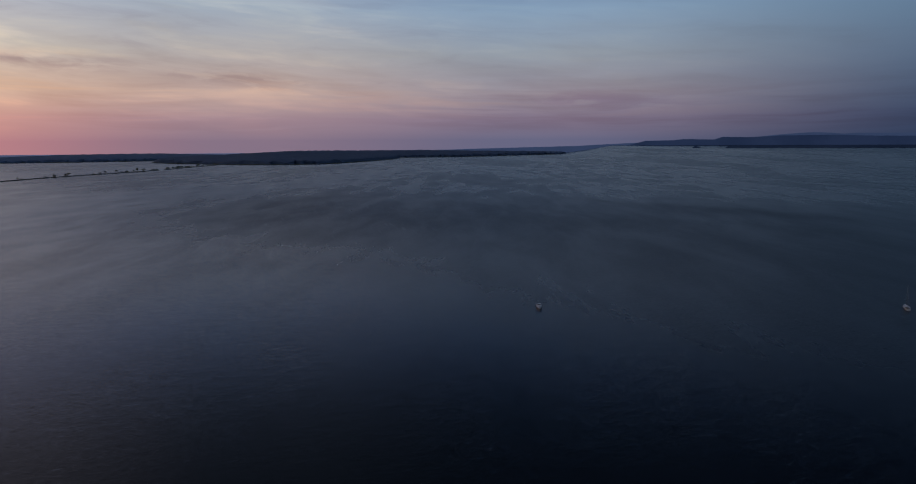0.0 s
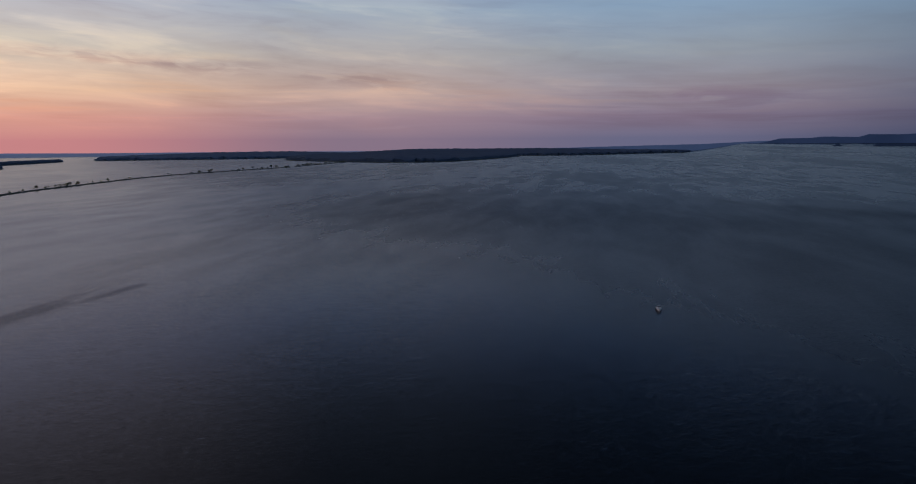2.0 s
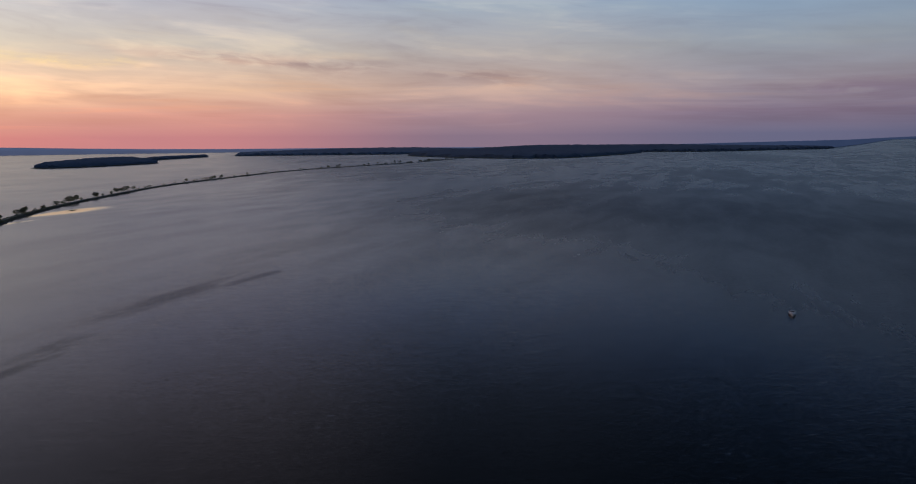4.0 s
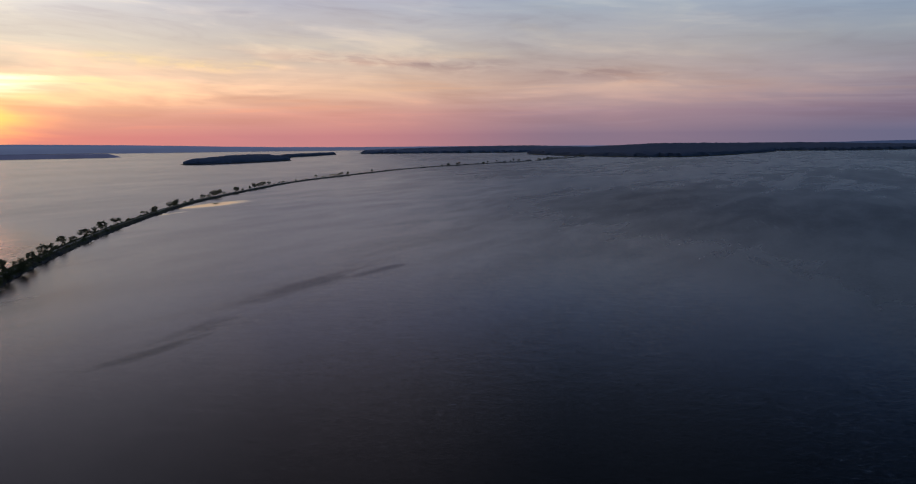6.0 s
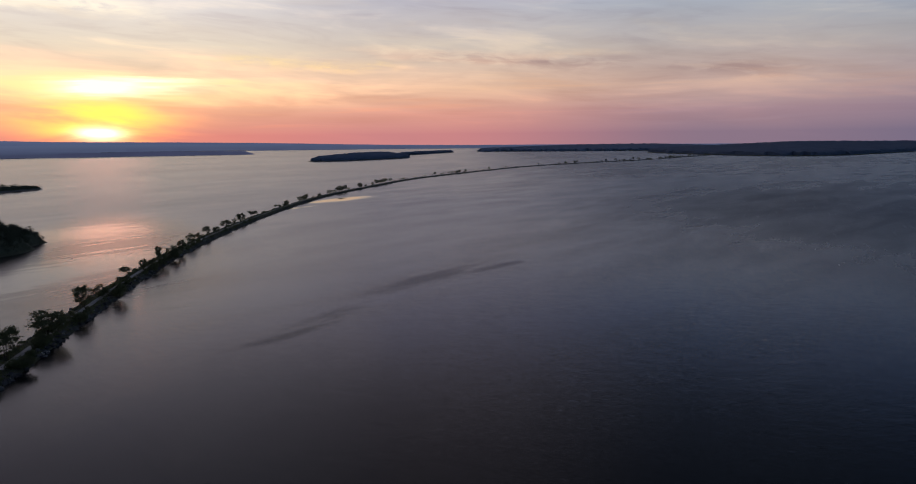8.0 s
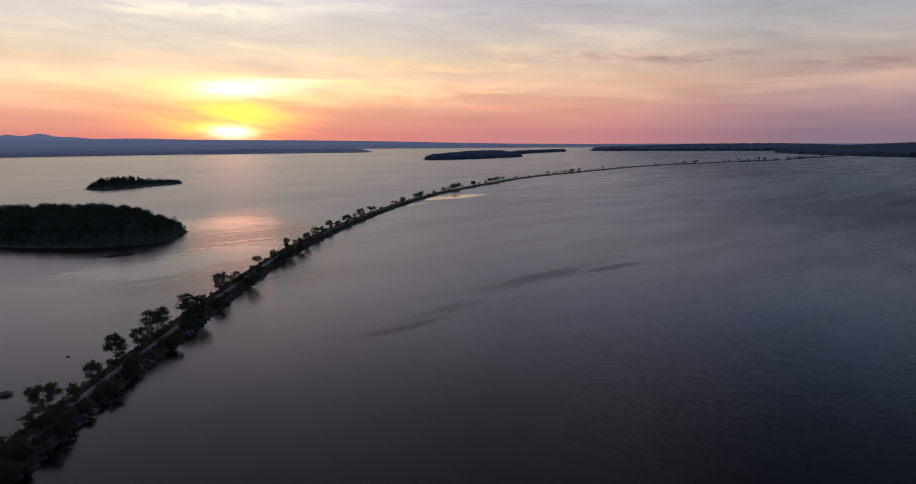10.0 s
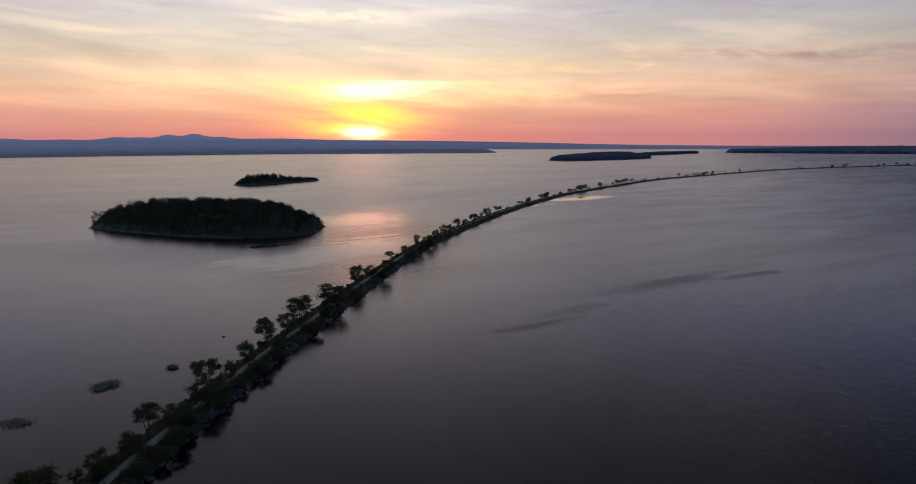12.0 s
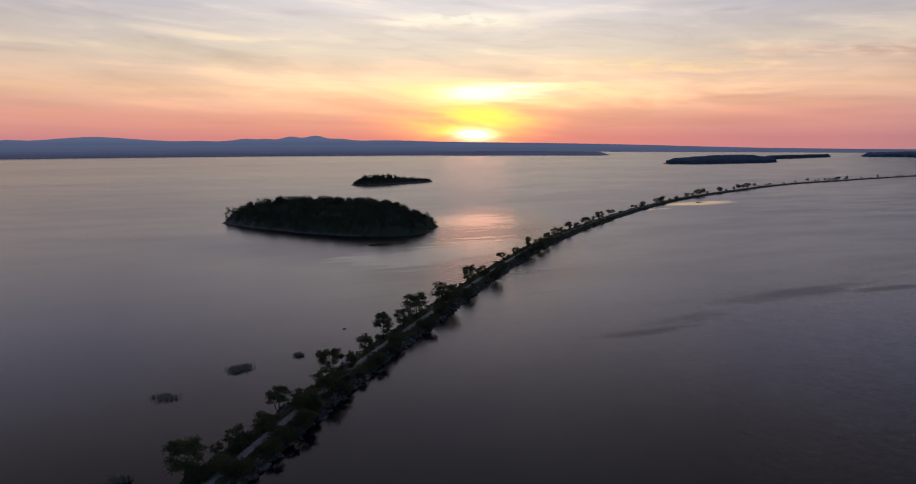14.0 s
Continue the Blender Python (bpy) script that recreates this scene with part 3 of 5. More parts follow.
def wooded_land(name, label, outline, cell, tree_h, rise, reach, lump, seed, beach=2.0, wobble=8.0, mats=None, kind=""):
    """Ground that slopes out of the water, and a lumpy leaf canopy over it."""
    poly = smooth_outline(outline, cell * 1.5, wobble, seed)
    x0, y0 = poly.min(0) - cell
    x1, y1 = poly.max(0) + cell
    gx, gy = np.meshgrid(np.arange(x0, x1, cell), np.arange(y0, y1, cell))
    rng = np.random.default_rng(int(seed))
    gx = gx + rng.uniform(-0.3, 0.3, gx.shape) * cell
    gy = gy + rng.uniform(-0.3, 0.3, gx.shape) * cell
    dep = inside_depth(gx, gy, poly)
    rows, cols = gx.shape
    top = new(name, None)
    ground_z = np.where(dep > 0, np.minimum(0.15 + dep * 0.25, 1.6) + rise * np.clip(dep / reach, 0, 1) ** 1.2, -1.5)
    ids = -np.ones(gx.shape, int)
    gv, gf = [], []
    for i, j in zip(*np.nonzero(dep > -cell * 1.6)):
        ids[i, j] = len(gv)
        z = ground_z[i, j] if dep[i, j] > 0 else max(-1.5, dep[i, j] * 0.25 + 0.1)
        gv.append((gx[i, j], gy[i, j], z))
    for i in range(rows - 1):
        for j in range(cols - 1):
            q = (ids[i, j], ids[i, j + 1], ids[i + 1, j + 1], ids[i + 1, j])
            if min(q) >= 0:
                gf.append(q)
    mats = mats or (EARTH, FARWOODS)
    link("shore", gv, gf, mats[0], top)
    ids[:] = -1
    cv, cf = [], []
    for i, j in zip(*np.nonzero(dep > beach)):
        ids[i, j] = len(cv)
        x, y, d = gx[i, j], gy[i, j], dep[i, j] - beach
        crown = tree_h * min(1.0, 0.22 + 0.78 * (d / (tree_h * 2.2)) ** 0.7) * (1 + 0.35 * fbm(x, y, lump * 5, 2, seed + 3))
        crown += lump * 0.9 * (abs(noise.noise((x / lump, y / lump, seed))) + 0.5 * rng.uniform(-0.6, 1.0))
        cv.append((x, y, ground_z[i, j] + crown))
    for i in range(rows - 1):
        for j in range(cols - 1):
            q = (ids[i, j], ids[i, j + 1], ids[i + 1, j + 1], ids[i + 1, j])
            if min(q) >= 0:
                cf.append(q)
    # the canopy's skirt hangs to the ground
    edge = {}
    for f in cf:
        for k in range(4):
            a, b = f[k], f[(k + 1) % 4]
            if (b, a) in edge:
                del edge[(b, a)]
            else:
                edge[(a, b)] = 1
    low = {}
    for a, b in list(edge):
        for v in (a, b):
            if v not in low:
                low[v] = len(cv)
                cv.append((cv[v][0], cv[v][1], 0.5))
        cf.append((b, a, low[a], low[b]))
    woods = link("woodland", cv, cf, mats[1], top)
    tagged(woods, "dense dark tree canopy with blue haze painted into its leaves", kind="stuff")
    return tagged(top, label, "island" if kind != "structure" else "land", kind=kind)


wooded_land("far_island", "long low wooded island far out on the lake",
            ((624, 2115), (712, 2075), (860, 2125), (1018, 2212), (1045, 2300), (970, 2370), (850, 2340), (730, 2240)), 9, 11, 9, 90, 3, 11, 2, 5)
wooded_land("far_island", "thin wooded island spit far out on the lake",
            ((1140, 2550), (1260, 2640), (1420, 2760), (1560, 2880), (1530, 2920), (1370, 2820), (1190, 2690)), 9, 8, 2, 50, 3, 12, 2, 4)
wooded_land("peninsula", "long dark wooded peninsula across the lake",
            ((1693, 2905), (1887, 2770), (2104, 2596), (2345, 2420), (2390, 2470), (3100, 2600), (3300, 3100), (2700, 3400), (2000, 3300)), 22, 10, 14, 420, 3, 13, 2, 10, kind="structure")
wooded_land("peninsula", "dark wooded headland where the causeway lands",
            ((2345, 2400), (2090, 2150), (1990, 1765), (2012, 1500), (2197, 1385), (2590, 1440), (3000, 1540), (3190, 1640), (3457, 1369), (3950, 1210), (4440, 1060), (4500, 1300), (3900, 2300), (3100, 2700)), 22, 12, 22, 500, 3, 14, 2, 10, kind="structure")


# ---- the causeway ----
LINE = ((-150, -260), (-100, -70), (-70, 50), (-48, 141), (-37.6, 181), (-27.2, 219), (-14.8, 257), (4.6, 319), (35.5, 408), (69.5, 488), (144, 631),
        (247, 795), (361, 930), (515, 1087), (694, 1214), (933, 1364), (1177, 1449), (1461, 1519), (1678, 1605), (1944, 1712), (2030, 1752))
STEP = 2.0
spine = curve_through(LINE, STEP)
tang = np.gradient(spine, axis=0)
tang /= np.linalg.norm(tang, axis=1)[:, None]
right = np.stack([tang[:, 1], -tang[:, 0]], 1)
S0 = int(np.argmin(np.hypot(spine[:, 0] + 48, spine[:, 1] - 141)))     # where the near stretch begins
GAP = int(np.argmin(np.hypot(spine[:, 0] - 1518, spine[:, 1] - 1537)))  # the boat passage


def at(i, side, z=0.0):
    """A place beside the causeway's middle line: row i, metres to the right, height."""
    i = min(max(int(i), 0), len(spine) - 1)
    return (spine[i, 0] + right[i, 0] * side, spine[i, 1] + right[i, 1] * side, z)


def nearest(x, y):
    i = int(np.argmin(np.hypot(spine[:, 0] - x, spine[:, 1] - y)))
    d = np.array((x, y)) - spine[i]
    return i, float(d @ right[i])


def strip(i0, i1, section, every=1):
    """Verts and faces of a strip: section gives (side, z) pairs for a row."""
    verts, faces, m = [], [], 0
    for n, i in enumerate(range(i0, i1, every)):
        row = section(i)
        m = len(row)
        verts += [at(i, s, z) for s, z in row]
        if n:
            a, b = (n - 1) * m, n * m
            faces += [(a + k, a + k + 1, b + k + 1, b + k) for k in range(m - 1)]
    return verts, faces


def bank_section(i):
    x, y = spine[i]
    w = 0.8 * fbm(x, y, 14, 3, 2.0)
    v = 0.8 * fbm(x, y, 11, 3, 6.0)
    return [(-8.4 + w, -1.6), (-6.6 + w, 0.1), (-5.0 + w, 0.9 + 0.4 * v), (-3.0, 1.45 + 0.2 * w), (-1.4, 1.55), (1.4, 1.55), (3.0, 1.4 + 0.2 * v),
            (4.5 + 0.7 * v, 0.9 + 0.4 * w), (5.9 + 0.8 * v, 0.1), (7.8 + v, -1.6)]


causeway = new("causeway", None)
tagged(causeway, "narrow rock causeway with a gravel path across the lake", "causeway", kind="structure")
GAPW = 10
for i0, i1 in ((0, GAP - GAPW), (GAP + GAPW, len(spine))):
    link("bank", *strip(i0, i1, bank_section), EARTH, causeway, smooth=True)
    link("path", *strip(i0, i1, lambda i: [(-1.15 + 0.2 * fbm(*spine[i], 9, 2, 3.0), 1.55), (-1.05, 1.62), (0.0, 1.68), (1.05, 1.62), (1.15 + 0.2 * fbm(*spine[i], 9, 2, 8.0), 1.55)]), GRAVEL, causeway,
         smooth=True, label="pale gravel path")


# ---- trees and shrubs ----
def tube(verts, faces, path, radii, n=6):
    """Adds a tapered tube along path to verts and faces."""
    base = len(verts)
    for k, (p, r) in enumerate(zip(path, [float(q) for q in radii])):
        d = (path[min(k + 1, len(path) - 1)] - path[max(k - 1, 0)]).normalized()
        u = d.orthogonal().normalized()
        v = d.cross(u)
        verts += [tuple(p + r * (math.cos(2 * math.pi * j / n) * u + math.sin(2 * math.pi * j / n) * v)) for j in range(n)]
        if k:
            a, b = base + (k - 1) * n, base + k * n
            faces += [(a + j, a + (j + 1) % n, b + (j + 1) % n, b + j) for j in range(n)]
    faces.append(tuple(base + (len(path) - 1) * n + j for j in range(n)))


def limb_path(rng, start, way, length, bend, droop, k=5):
    pts, p, d = [start.copy()], start.copy(), way.normalized()
    for _ in range(k):
        d = (d + Vector([float(q) for q in rng.uniform(-bend, bend, 3)]) + Vector((0, 0, droop))).normalized()
        p = p + d * (length / k)
        pts.append(p.copy())
    return pts


def leaf_cloud(rng, verts, faces, centre, radius, flat, count, size):
    """Small bent leaf sprays round a twig end: denser to the outside, uneven, with gaps."""
    for _ in range(count):
        d = rng.normal(size=3)
        d /= np.linalg.norm(d) + 1e-9
        r = radius * rng.uniform(0.25, 1.0) ** 0.6 * (1 + 0.35 * rng.normal())
        c = np.array(centre) + d * r * np.array((1, 1, flat))
        u = rng.normal(size=3)
        u /= np.linalg.norm(u)
        v = np.cross(u, rng.normal(size=3))
        v /= np.linalg.norm(v) + 1e-9
        w = np.cross(u, v)
        s = size * rng.uniform(0.6, 1.5)
        b = len(verts)
        verts += [tuple(c - u * s), tuple(c + v * s * 0.5 + w * s * 0.2), tuple(c + u * s), tuple(c - v * s * 0.5 + w * s * 0.2)]
        faces.append((b, b + 1, b + 2, b + 3))


def tree_meshes(seed, style):
    """Meshes of a tree 10 m high: trunk with limbs, and crown."""
    rng = np.random.default_rng(seed)
    tv, tf, cv, cf = [], [], [], []
    # stems, crown centre, crown half height, crown half width, clumps, clump size
    stems, mid, rz, rx, clumps, size = {"round": (2, 5.5, 4.2, 3.2, 36, 1.0), "tall": (1, 5.9, 4.0, 2.0, 28, 0.85), "umbrella": (2, 7.0, 2.5, 3.2, 27, 0.95),
                                        "loose": (3, 5.5, 4.1, 3.3, 27, 0.9), "dense": (3, 4.9, 4.6, 3.5, 42, 1.15)}[style]
    trunks = []
    for s in range(stems):
        a = rng.uniform(0, 6.28)
        lean = Vector((math.cos(a), math.sin(a), 0)) * (0.12 if stems == 1 else 0.3)
        start = Vector((0.25 * s * math.cos(a), 0.25 * s * math.sin(a), -0.4))
        trunk = limb_path(rng, start, Vector((0, 0, 1)) + lean, mid + 0.2 * rz, 0.09, 0.08, 7)
        r0 = float(rng.uniform(0.17, 0.25)) / (1 + 0.25 * (stems - 1))
        tube(tv, tf, trunk, np.linspace(r0, 0.05, len(trunk)), 7)
        trunks.append((trunk, r0))
    off = Vector((float(rng.normal() * 0.35), float(rng.normal() * 0.35), 0))
    for k in range(clumps):
        d = rng.normal(size=3)
        d /= np.linalg.norm(d)
        q = rng.uniform(0.45, 1.0) ** 0.5 * rng.uniform(0.8, 1.08)
        e = Vector((float(d[0] * rx * q), float(d[1] * rx * q), float(mid + d[2] * rz * q * (0.85 if d[2] > 0 else 1.0)))) + off
        trunk, r0 = trunks[k % stems]
        joint = min(trunk, key=lambda p: abs(p.z - max(1.0, e.z - 0.6 * (e - p).xy.length - 0.4)))
        if k % 2 == 0 or style == "loose":
            limb = limb_path(rng, joint, e - joint, (e - joint).length, 0.10, 0.0, 4)
            tube(tv, tf, limb, np.linspace(r0 * 0.42, 0.03, len(limb)), 5)
            e = limb[-1]
        leaf_cloud(rng, cv, cf, e, size * rng.uniform(0.7, 1.4), 0.75, 104, 0.21)
    top = max(v[2] for v in cv)
    fit_h = 10.0 / top
    return ([(x, y, z * fit_h) for x, y, z in tv], tf), ([(x, y, z * fit_h) for x, y, z in cv], cf)


def mesh_of(name, vf, mat):
    me = bpy.data.meshes.new(name)
    me.from_pydata(vf[0], [], vf[1])
    me.materials.append(mat)
    return me


TREE_LABEL = {"round": "round-crowned dark green broadleaf tree on the causeway bank", "tall": "slim upright broadleaf tree on the causeway bank",
              "umbrella": "flat-topped tree with a bare trunk on the bank", "loose": "many-stemmed open-crowned tree on the causeway bank",
              "dense": "thick low-branched leafy tree beside the gravel path"}
GROVE = []
for style, seeds in (("round", (3, 14, 25)), ("tall", (31, 42)), ("umbrella", (53, 64)), ("loose", (71, 82)), ("dense", (91, 97))):
    for sd in seeds:
        t, c = tree_meshes(sd, style)
        xy = np.array(c[0])[:, :2]
        GROVE.append((style, mesh_of("trunk", t, BARK), mesh_of("crown", c, LEAF), float(np.mean(np.percentile(xy, 99, 0) - np.percentile(xy, 1, 0)))))


def plant_tree(x, y, h, style, k, w=0.0):
    """A tree of height h and crown width w; with no width, its own proportions."""
    kinds = [g for g in GROVE if g[0] == style]
    _, trunk, crown, spread = kinds[k % len(kinds)]
    i, side = nearest(x, y)
    tree = new("tree", None)
    s = h / 10.0
    wide = w / spread if w else s * (1.2 + 0.2 * math.sin(k * 2.3))
    tree.matrix_basis = pose(x, y, 1.45 if abs(side) < 3.2 else 0.9, 0, 0, (k * 137.5) % 360) @ Matrix.Diagonal((wide, wide, s, 1))
    for name, me in (("trunk", trunk), ("crown", crown)):
        new(name, me).parent = tree
    return tagged(tree, TREE_LABEL[style], "tree", "trees on the causeway")


# place, height, width of the crown, shape
NEAR_TREES = ((-56.5, 133, 9.2, 7.5, "round"), (-54.1, 144.7, 2.8, 2.9, "loose"), (-49.3, 145.6, 6.4, 4.8, "loose"), (-46.8, 155.3, 5.6, 5.2, "dense"), (-46, 167.4, 7.3, 6.7, "umbrella"),
              (-40.2, 170.2, 5.7, 6.8, "dense"), (-36.6, 189.9, 10.3, 6.7, "umbrella"), (-36.2, 183.6, 7.2, 7.2, "dense"), (-32.4, 201.2, 5.9, 3.4, "dense"), (-30.4, 217.3, 6.6, 4.7, "loose"),
              (-25.6, 230.5, 10.6, 5.7, "tall"), (-20.2, 247.6, 7.7, 6.4, "round"), (-17, 263.4, 10.8, 9.8, "round"), (-5.9, 283, 9.5, 12.3, "round"), (5.5, 325.5, 10.0, 7.3, "round"),
              (13, 344.1, 6.2, 6.6, "dense"), (24.9, 388.6, 6.2, 5.2, "umbrella"), (34.3, 404.4, 6.4, 4.1, "round"), (38.6, 407, 5.2, 5.8, "dense"), (44.1, 428.4, 9.0, 3.4, "tall"),
              (45.2, 417.2, 6.5, 6.0, "dense"), (53.3, 441.7, 7.8, 7.7, "loose"), (61, 462.3, 8.1, 5.2, "round"), (70, 489.1, 7.5, 5.9, "round"))
VERGE_TREES = ((-42.5, 152.2, 3.2, 4.2, "dense"), (-39.0, 165.8, 4.2, 3.8, "dense"), (-38.0, 169.5, 4.2, 3.8, "dense"), (-32.8, 188.9, 4.0, 5.2, "dense"), (-27.1, 210.1, 2.6, 3.8, "dense"),
               (-22.0, 227.0, 3.8, 4.4, "dense"), (-20.6, 231.3, 3.8, 4.4, "dense"), (-7.9, 270.5, 3.6, 5.0, "dense"), (-6.4, 275.5, 3.6, 5.0, "dense"), (2.3, 303.5, 3.0, 4.2, "dense"),
               (23.8, 368.0, 3.0, 3.8, "dense"), (25.1, 371.7, 3.0, 3.8, "dense"),
               (19.3, 342.1, 7.1, 6.5, "dense"), (-38, 159.6, 4.8, 5.5, "dense"), (-41.6, 145.9, 3.7, 4.4, "dense"), (-39.2, 151.6, 2.7, 3.5, "dense"), (-31.3, 182.3, 3.3, 4.0, "dense"),
               (-28.8, 196, 3.3, 4.6, "dense"), (-24.5, 207.1, 3.7, 4.8, "dense"), (-21.5, 220.7, 3.3, 4.0, "dense"), (-10.6, 248.7, 4.2, 5.2, "dense"), (4.1, 300.8, 4.6, 5.8, "dense"),
               (-49.1, 135.3, 3.6, 5.7, "dense"), (-53.9, 132.3, 3.3, 5.0, "dense"), (39.8, 402.2, 4.5, 4.5, "dense"), (54.1, 437, 4.9, 4.9, "dense"))
MID_TREES = ((77, 506, 5.2, 2.4, "tall"), (81, 515, 2.7, 2.9, "dense"), (86, 526, 6.8, 4.2, "tall"), (95, 544, 4.2, 4.3, "dense"), (105, 563, 6.2, 7.6, "round"),
             (116, 584, 5.3, 2.9, "loose"), (124, 599, 7.3, 6.3, "round"), (139, 627, 6.0, 6.5, "umbrella"), (176, 689, 4.4, 2.8, "umbrella"), (182, 699, 3.4, 1.7, "tall"),
             (191.9, 716.7, 4.2, 4.2, "loose"), (196.1, 723.3, 5.2, 4.2, "round"), (220, 760, 5.5, 5.0, "round"), (227.4, 771.2, 5.3, 5.0, "dense"), (232.6, 778.8, 6.2, 5.0, "round"),
             (247, 798, 2.2, 2.7, "loose"), (258.4, 813.9, 2.6, 2.8, "round"), (261.6, 818.1, 3.5, 2.8, "dense"), (282, 844, 4.8, 5.6, "round"), (294, 858, 3.8, 4.2, "dense"),
             (303, 868, 7.4, 8.6, "round"), (316, 883, 7.1, 3.7, "tall"), (325, 894, 3.2, 2.9, "dense"), (352, 924, 6.5, 6.2, "round"), (368, 941, 2.9, 3.1, "dense"),
             (386, 960, 4.8, 3.2, "dense"), (398, 974, 7.2, 5.8, "round"), (410, 987, 6.3, 5.1, "round"), (421, 999, 7.3, 6.8, "round"), (439, 1018, 6.1, 4.3, "loose"),
             (452, 1030, 2.2, 2.7, "dense"), (468, 1046, 3.3, 2.7, "loose"), (476.8, 1054.9, 2.6, 3.3, "round"), (481.2, 1059.1, 3.5, 3.3, "round"), (518, 1092, 3.1, 2.9, "dense"),
             (549, 1117, 3.5, 2.9, "dense"), (581, 1141, 5.9, 4.0, "tall"), (601, 1155, 3.1, 4.0, "dense"), (608, 1159, 3.8, 2.0, "tall"), (624, 1170, 4.2, 3.1, "tall"),
             (636, 1178, 4.7, 4.2, "loose"), (647.7, 1185.8, 4.1, 4.5, "loose"), (654.3, 1190.2, 5.1, 4.5, "dense"), (662, 1196, 5.7, 5.3, "round"), (678, 1206, 3.1, 3.2, "dense"),
             (684, 1210, 6.0, 4.3, "round"))
FAR_TREES = ((725, 1236, 4.4, 2.2, "dense"), (751, 1254, 2.9, 2.3, "dense"), (776, 1271, 5.7, 4.6, "loose"), (835, 1309, 2.2, 2.4, "dense"), (850, 1319, 3.5, 3.7, "round"),
             (893.2, 1344, 1.6, 2.3, "round"), (896.8, 1346, 2.2, 2.3, "tall"), (989, 1390, 4.4, 4.0, "tall"), (1000, 1394, 2.2, 2.7, "dense"), (1069.7, 1418.3, 2.3, 3.3, "round"),
             (1074.3, 1419.7, 3.1, 3.3, "loose"), (1099, 1427, 5.8, 6.3, "dense"), (1136.8, 1437.8, 5.8, 6.0, "loose"), (1145.2, 1440.2, 7.3, 6.0, "umbrella"), (1229.1, 1463.5, 1.6, 2.7, "round"),
             (1232.9, 1464.5, 2.2, 2.7, "dense"), (1252.5, 1469.4, 2.9, 3.6, "dense"), (1257.5, 1470.6, 3.4, 3.6, "round"), (1274, 1475, 5.9, 4.5, "tall"), (1317, 1484, 7.0, 5.4, "umbrella"),
             (1335, 1488, 3.1, 3.1, "dense"), (1350.7, 1491.2, 3.4, 4.7, "loose"), (1357.3, 1492.8, 4.2, 4.7, "dense"), (1385, 1500, 4.0, 3.2, "dense"), (1401, 1504, 8.7, 4.8, "tall"),
             (1426, 1510, 7.0, 8.1, "loose"), (1467.3, 1521.8, 2.8, 4.0, "round"), (1474, 1524, 3.8, 4.0, "dense"), (1480.7, 1526.2, 3.0, 4.0, "loose"), (1487.5, 1528.8, 2.8, 4.0, "dense"),
             (1494.5, 1531.2, 3.2, 4.0, "dense"), (1553, 1553, 5.7, 6.8, "round"), (1593, 1570, 4.4, 5.2, "round"), (1617.6, 1580.7, 6.2, 6.3, "dense"), (1628.4, 1585.3, 7.2, 6.3, "dense"),
             (1647.4, 1593.1, 5.1, 5.4, "loose"), (1656.6, 1596.9, 6.4, 5.4, "round"), (1687.2, 1609.5, 2.4, 4.4, "round"), (1694.8, 1612.5, 3.2, 4.4, "loose"), (1735.1, 1629.5, 1.9, 2.2, "dense"),
             (1739, 1631, 2.2, 2.2, "dense"), (1742.9, 1632.5, 1.6, 2.2, "round"), (1780, 1647, 6.5, 5.7, "tall"), (1805.4, 1656.4, 2.7, 3.8, "round"), (1812, 1659, 3.6, 3.8, "dense"),
             (1818.6, 1661.6, 2.9, 3.8, "loose"), (1861.6, 1679.8, 1.9, 3.1, "dense"), (1867, 1682, 2.2, 3.1, "round"), (1872.4, 1684.2, 1.6, 3.1, "round"), (1908, 1698, 6.1, 7.9, "round"),
             (1933.8, 1708.3, 3.8, 4.9, "round"), (1942.2, 1711.7, 5.2, 4.9, "dense"))
for k, (x, y, h, w, style) in enumerate(itertools.chain(NEAR_TREES, VERGE_TREES, MID_TREES, FAR_TREES)):
    far_off = k >= len(NEAR_TREES) + len(VERGE_TREES)
    plant_tree(x, y, h * (1.06 if far_off else 1.0), style, k, w * (1.22 if far_off else 1.0))
# low scattered growth along the middle and far stretches
rng = np.random.default_rng(17)
for k in range(26):
    i = S0 + 70 + int(rng.uniform(0, 1) * (GAP - S0 - 90))
    x, y, _ = at(i, rng.uniform(-4.2, 2.6))
    plant_tree(x, y, rng.uniform(1.5, 2.8), ("round", "dense", "loose", "tall")[k % 4], k)
# a thicker row past the boat passage
rng = np.random.default_rng(8)
for k in range(18):
    i = GAP + 16 + int(rng.uniform(0, 1) ** 1.2 * 215)
    if i < len(spine):
        x, y, _ = at(i, rng.uniform(-3.5, 2.5))
        plant_tree(x, y, rng.uniform(3.0, 5.5), ("round", "dense", "loose", "tall")[k % 4], k)


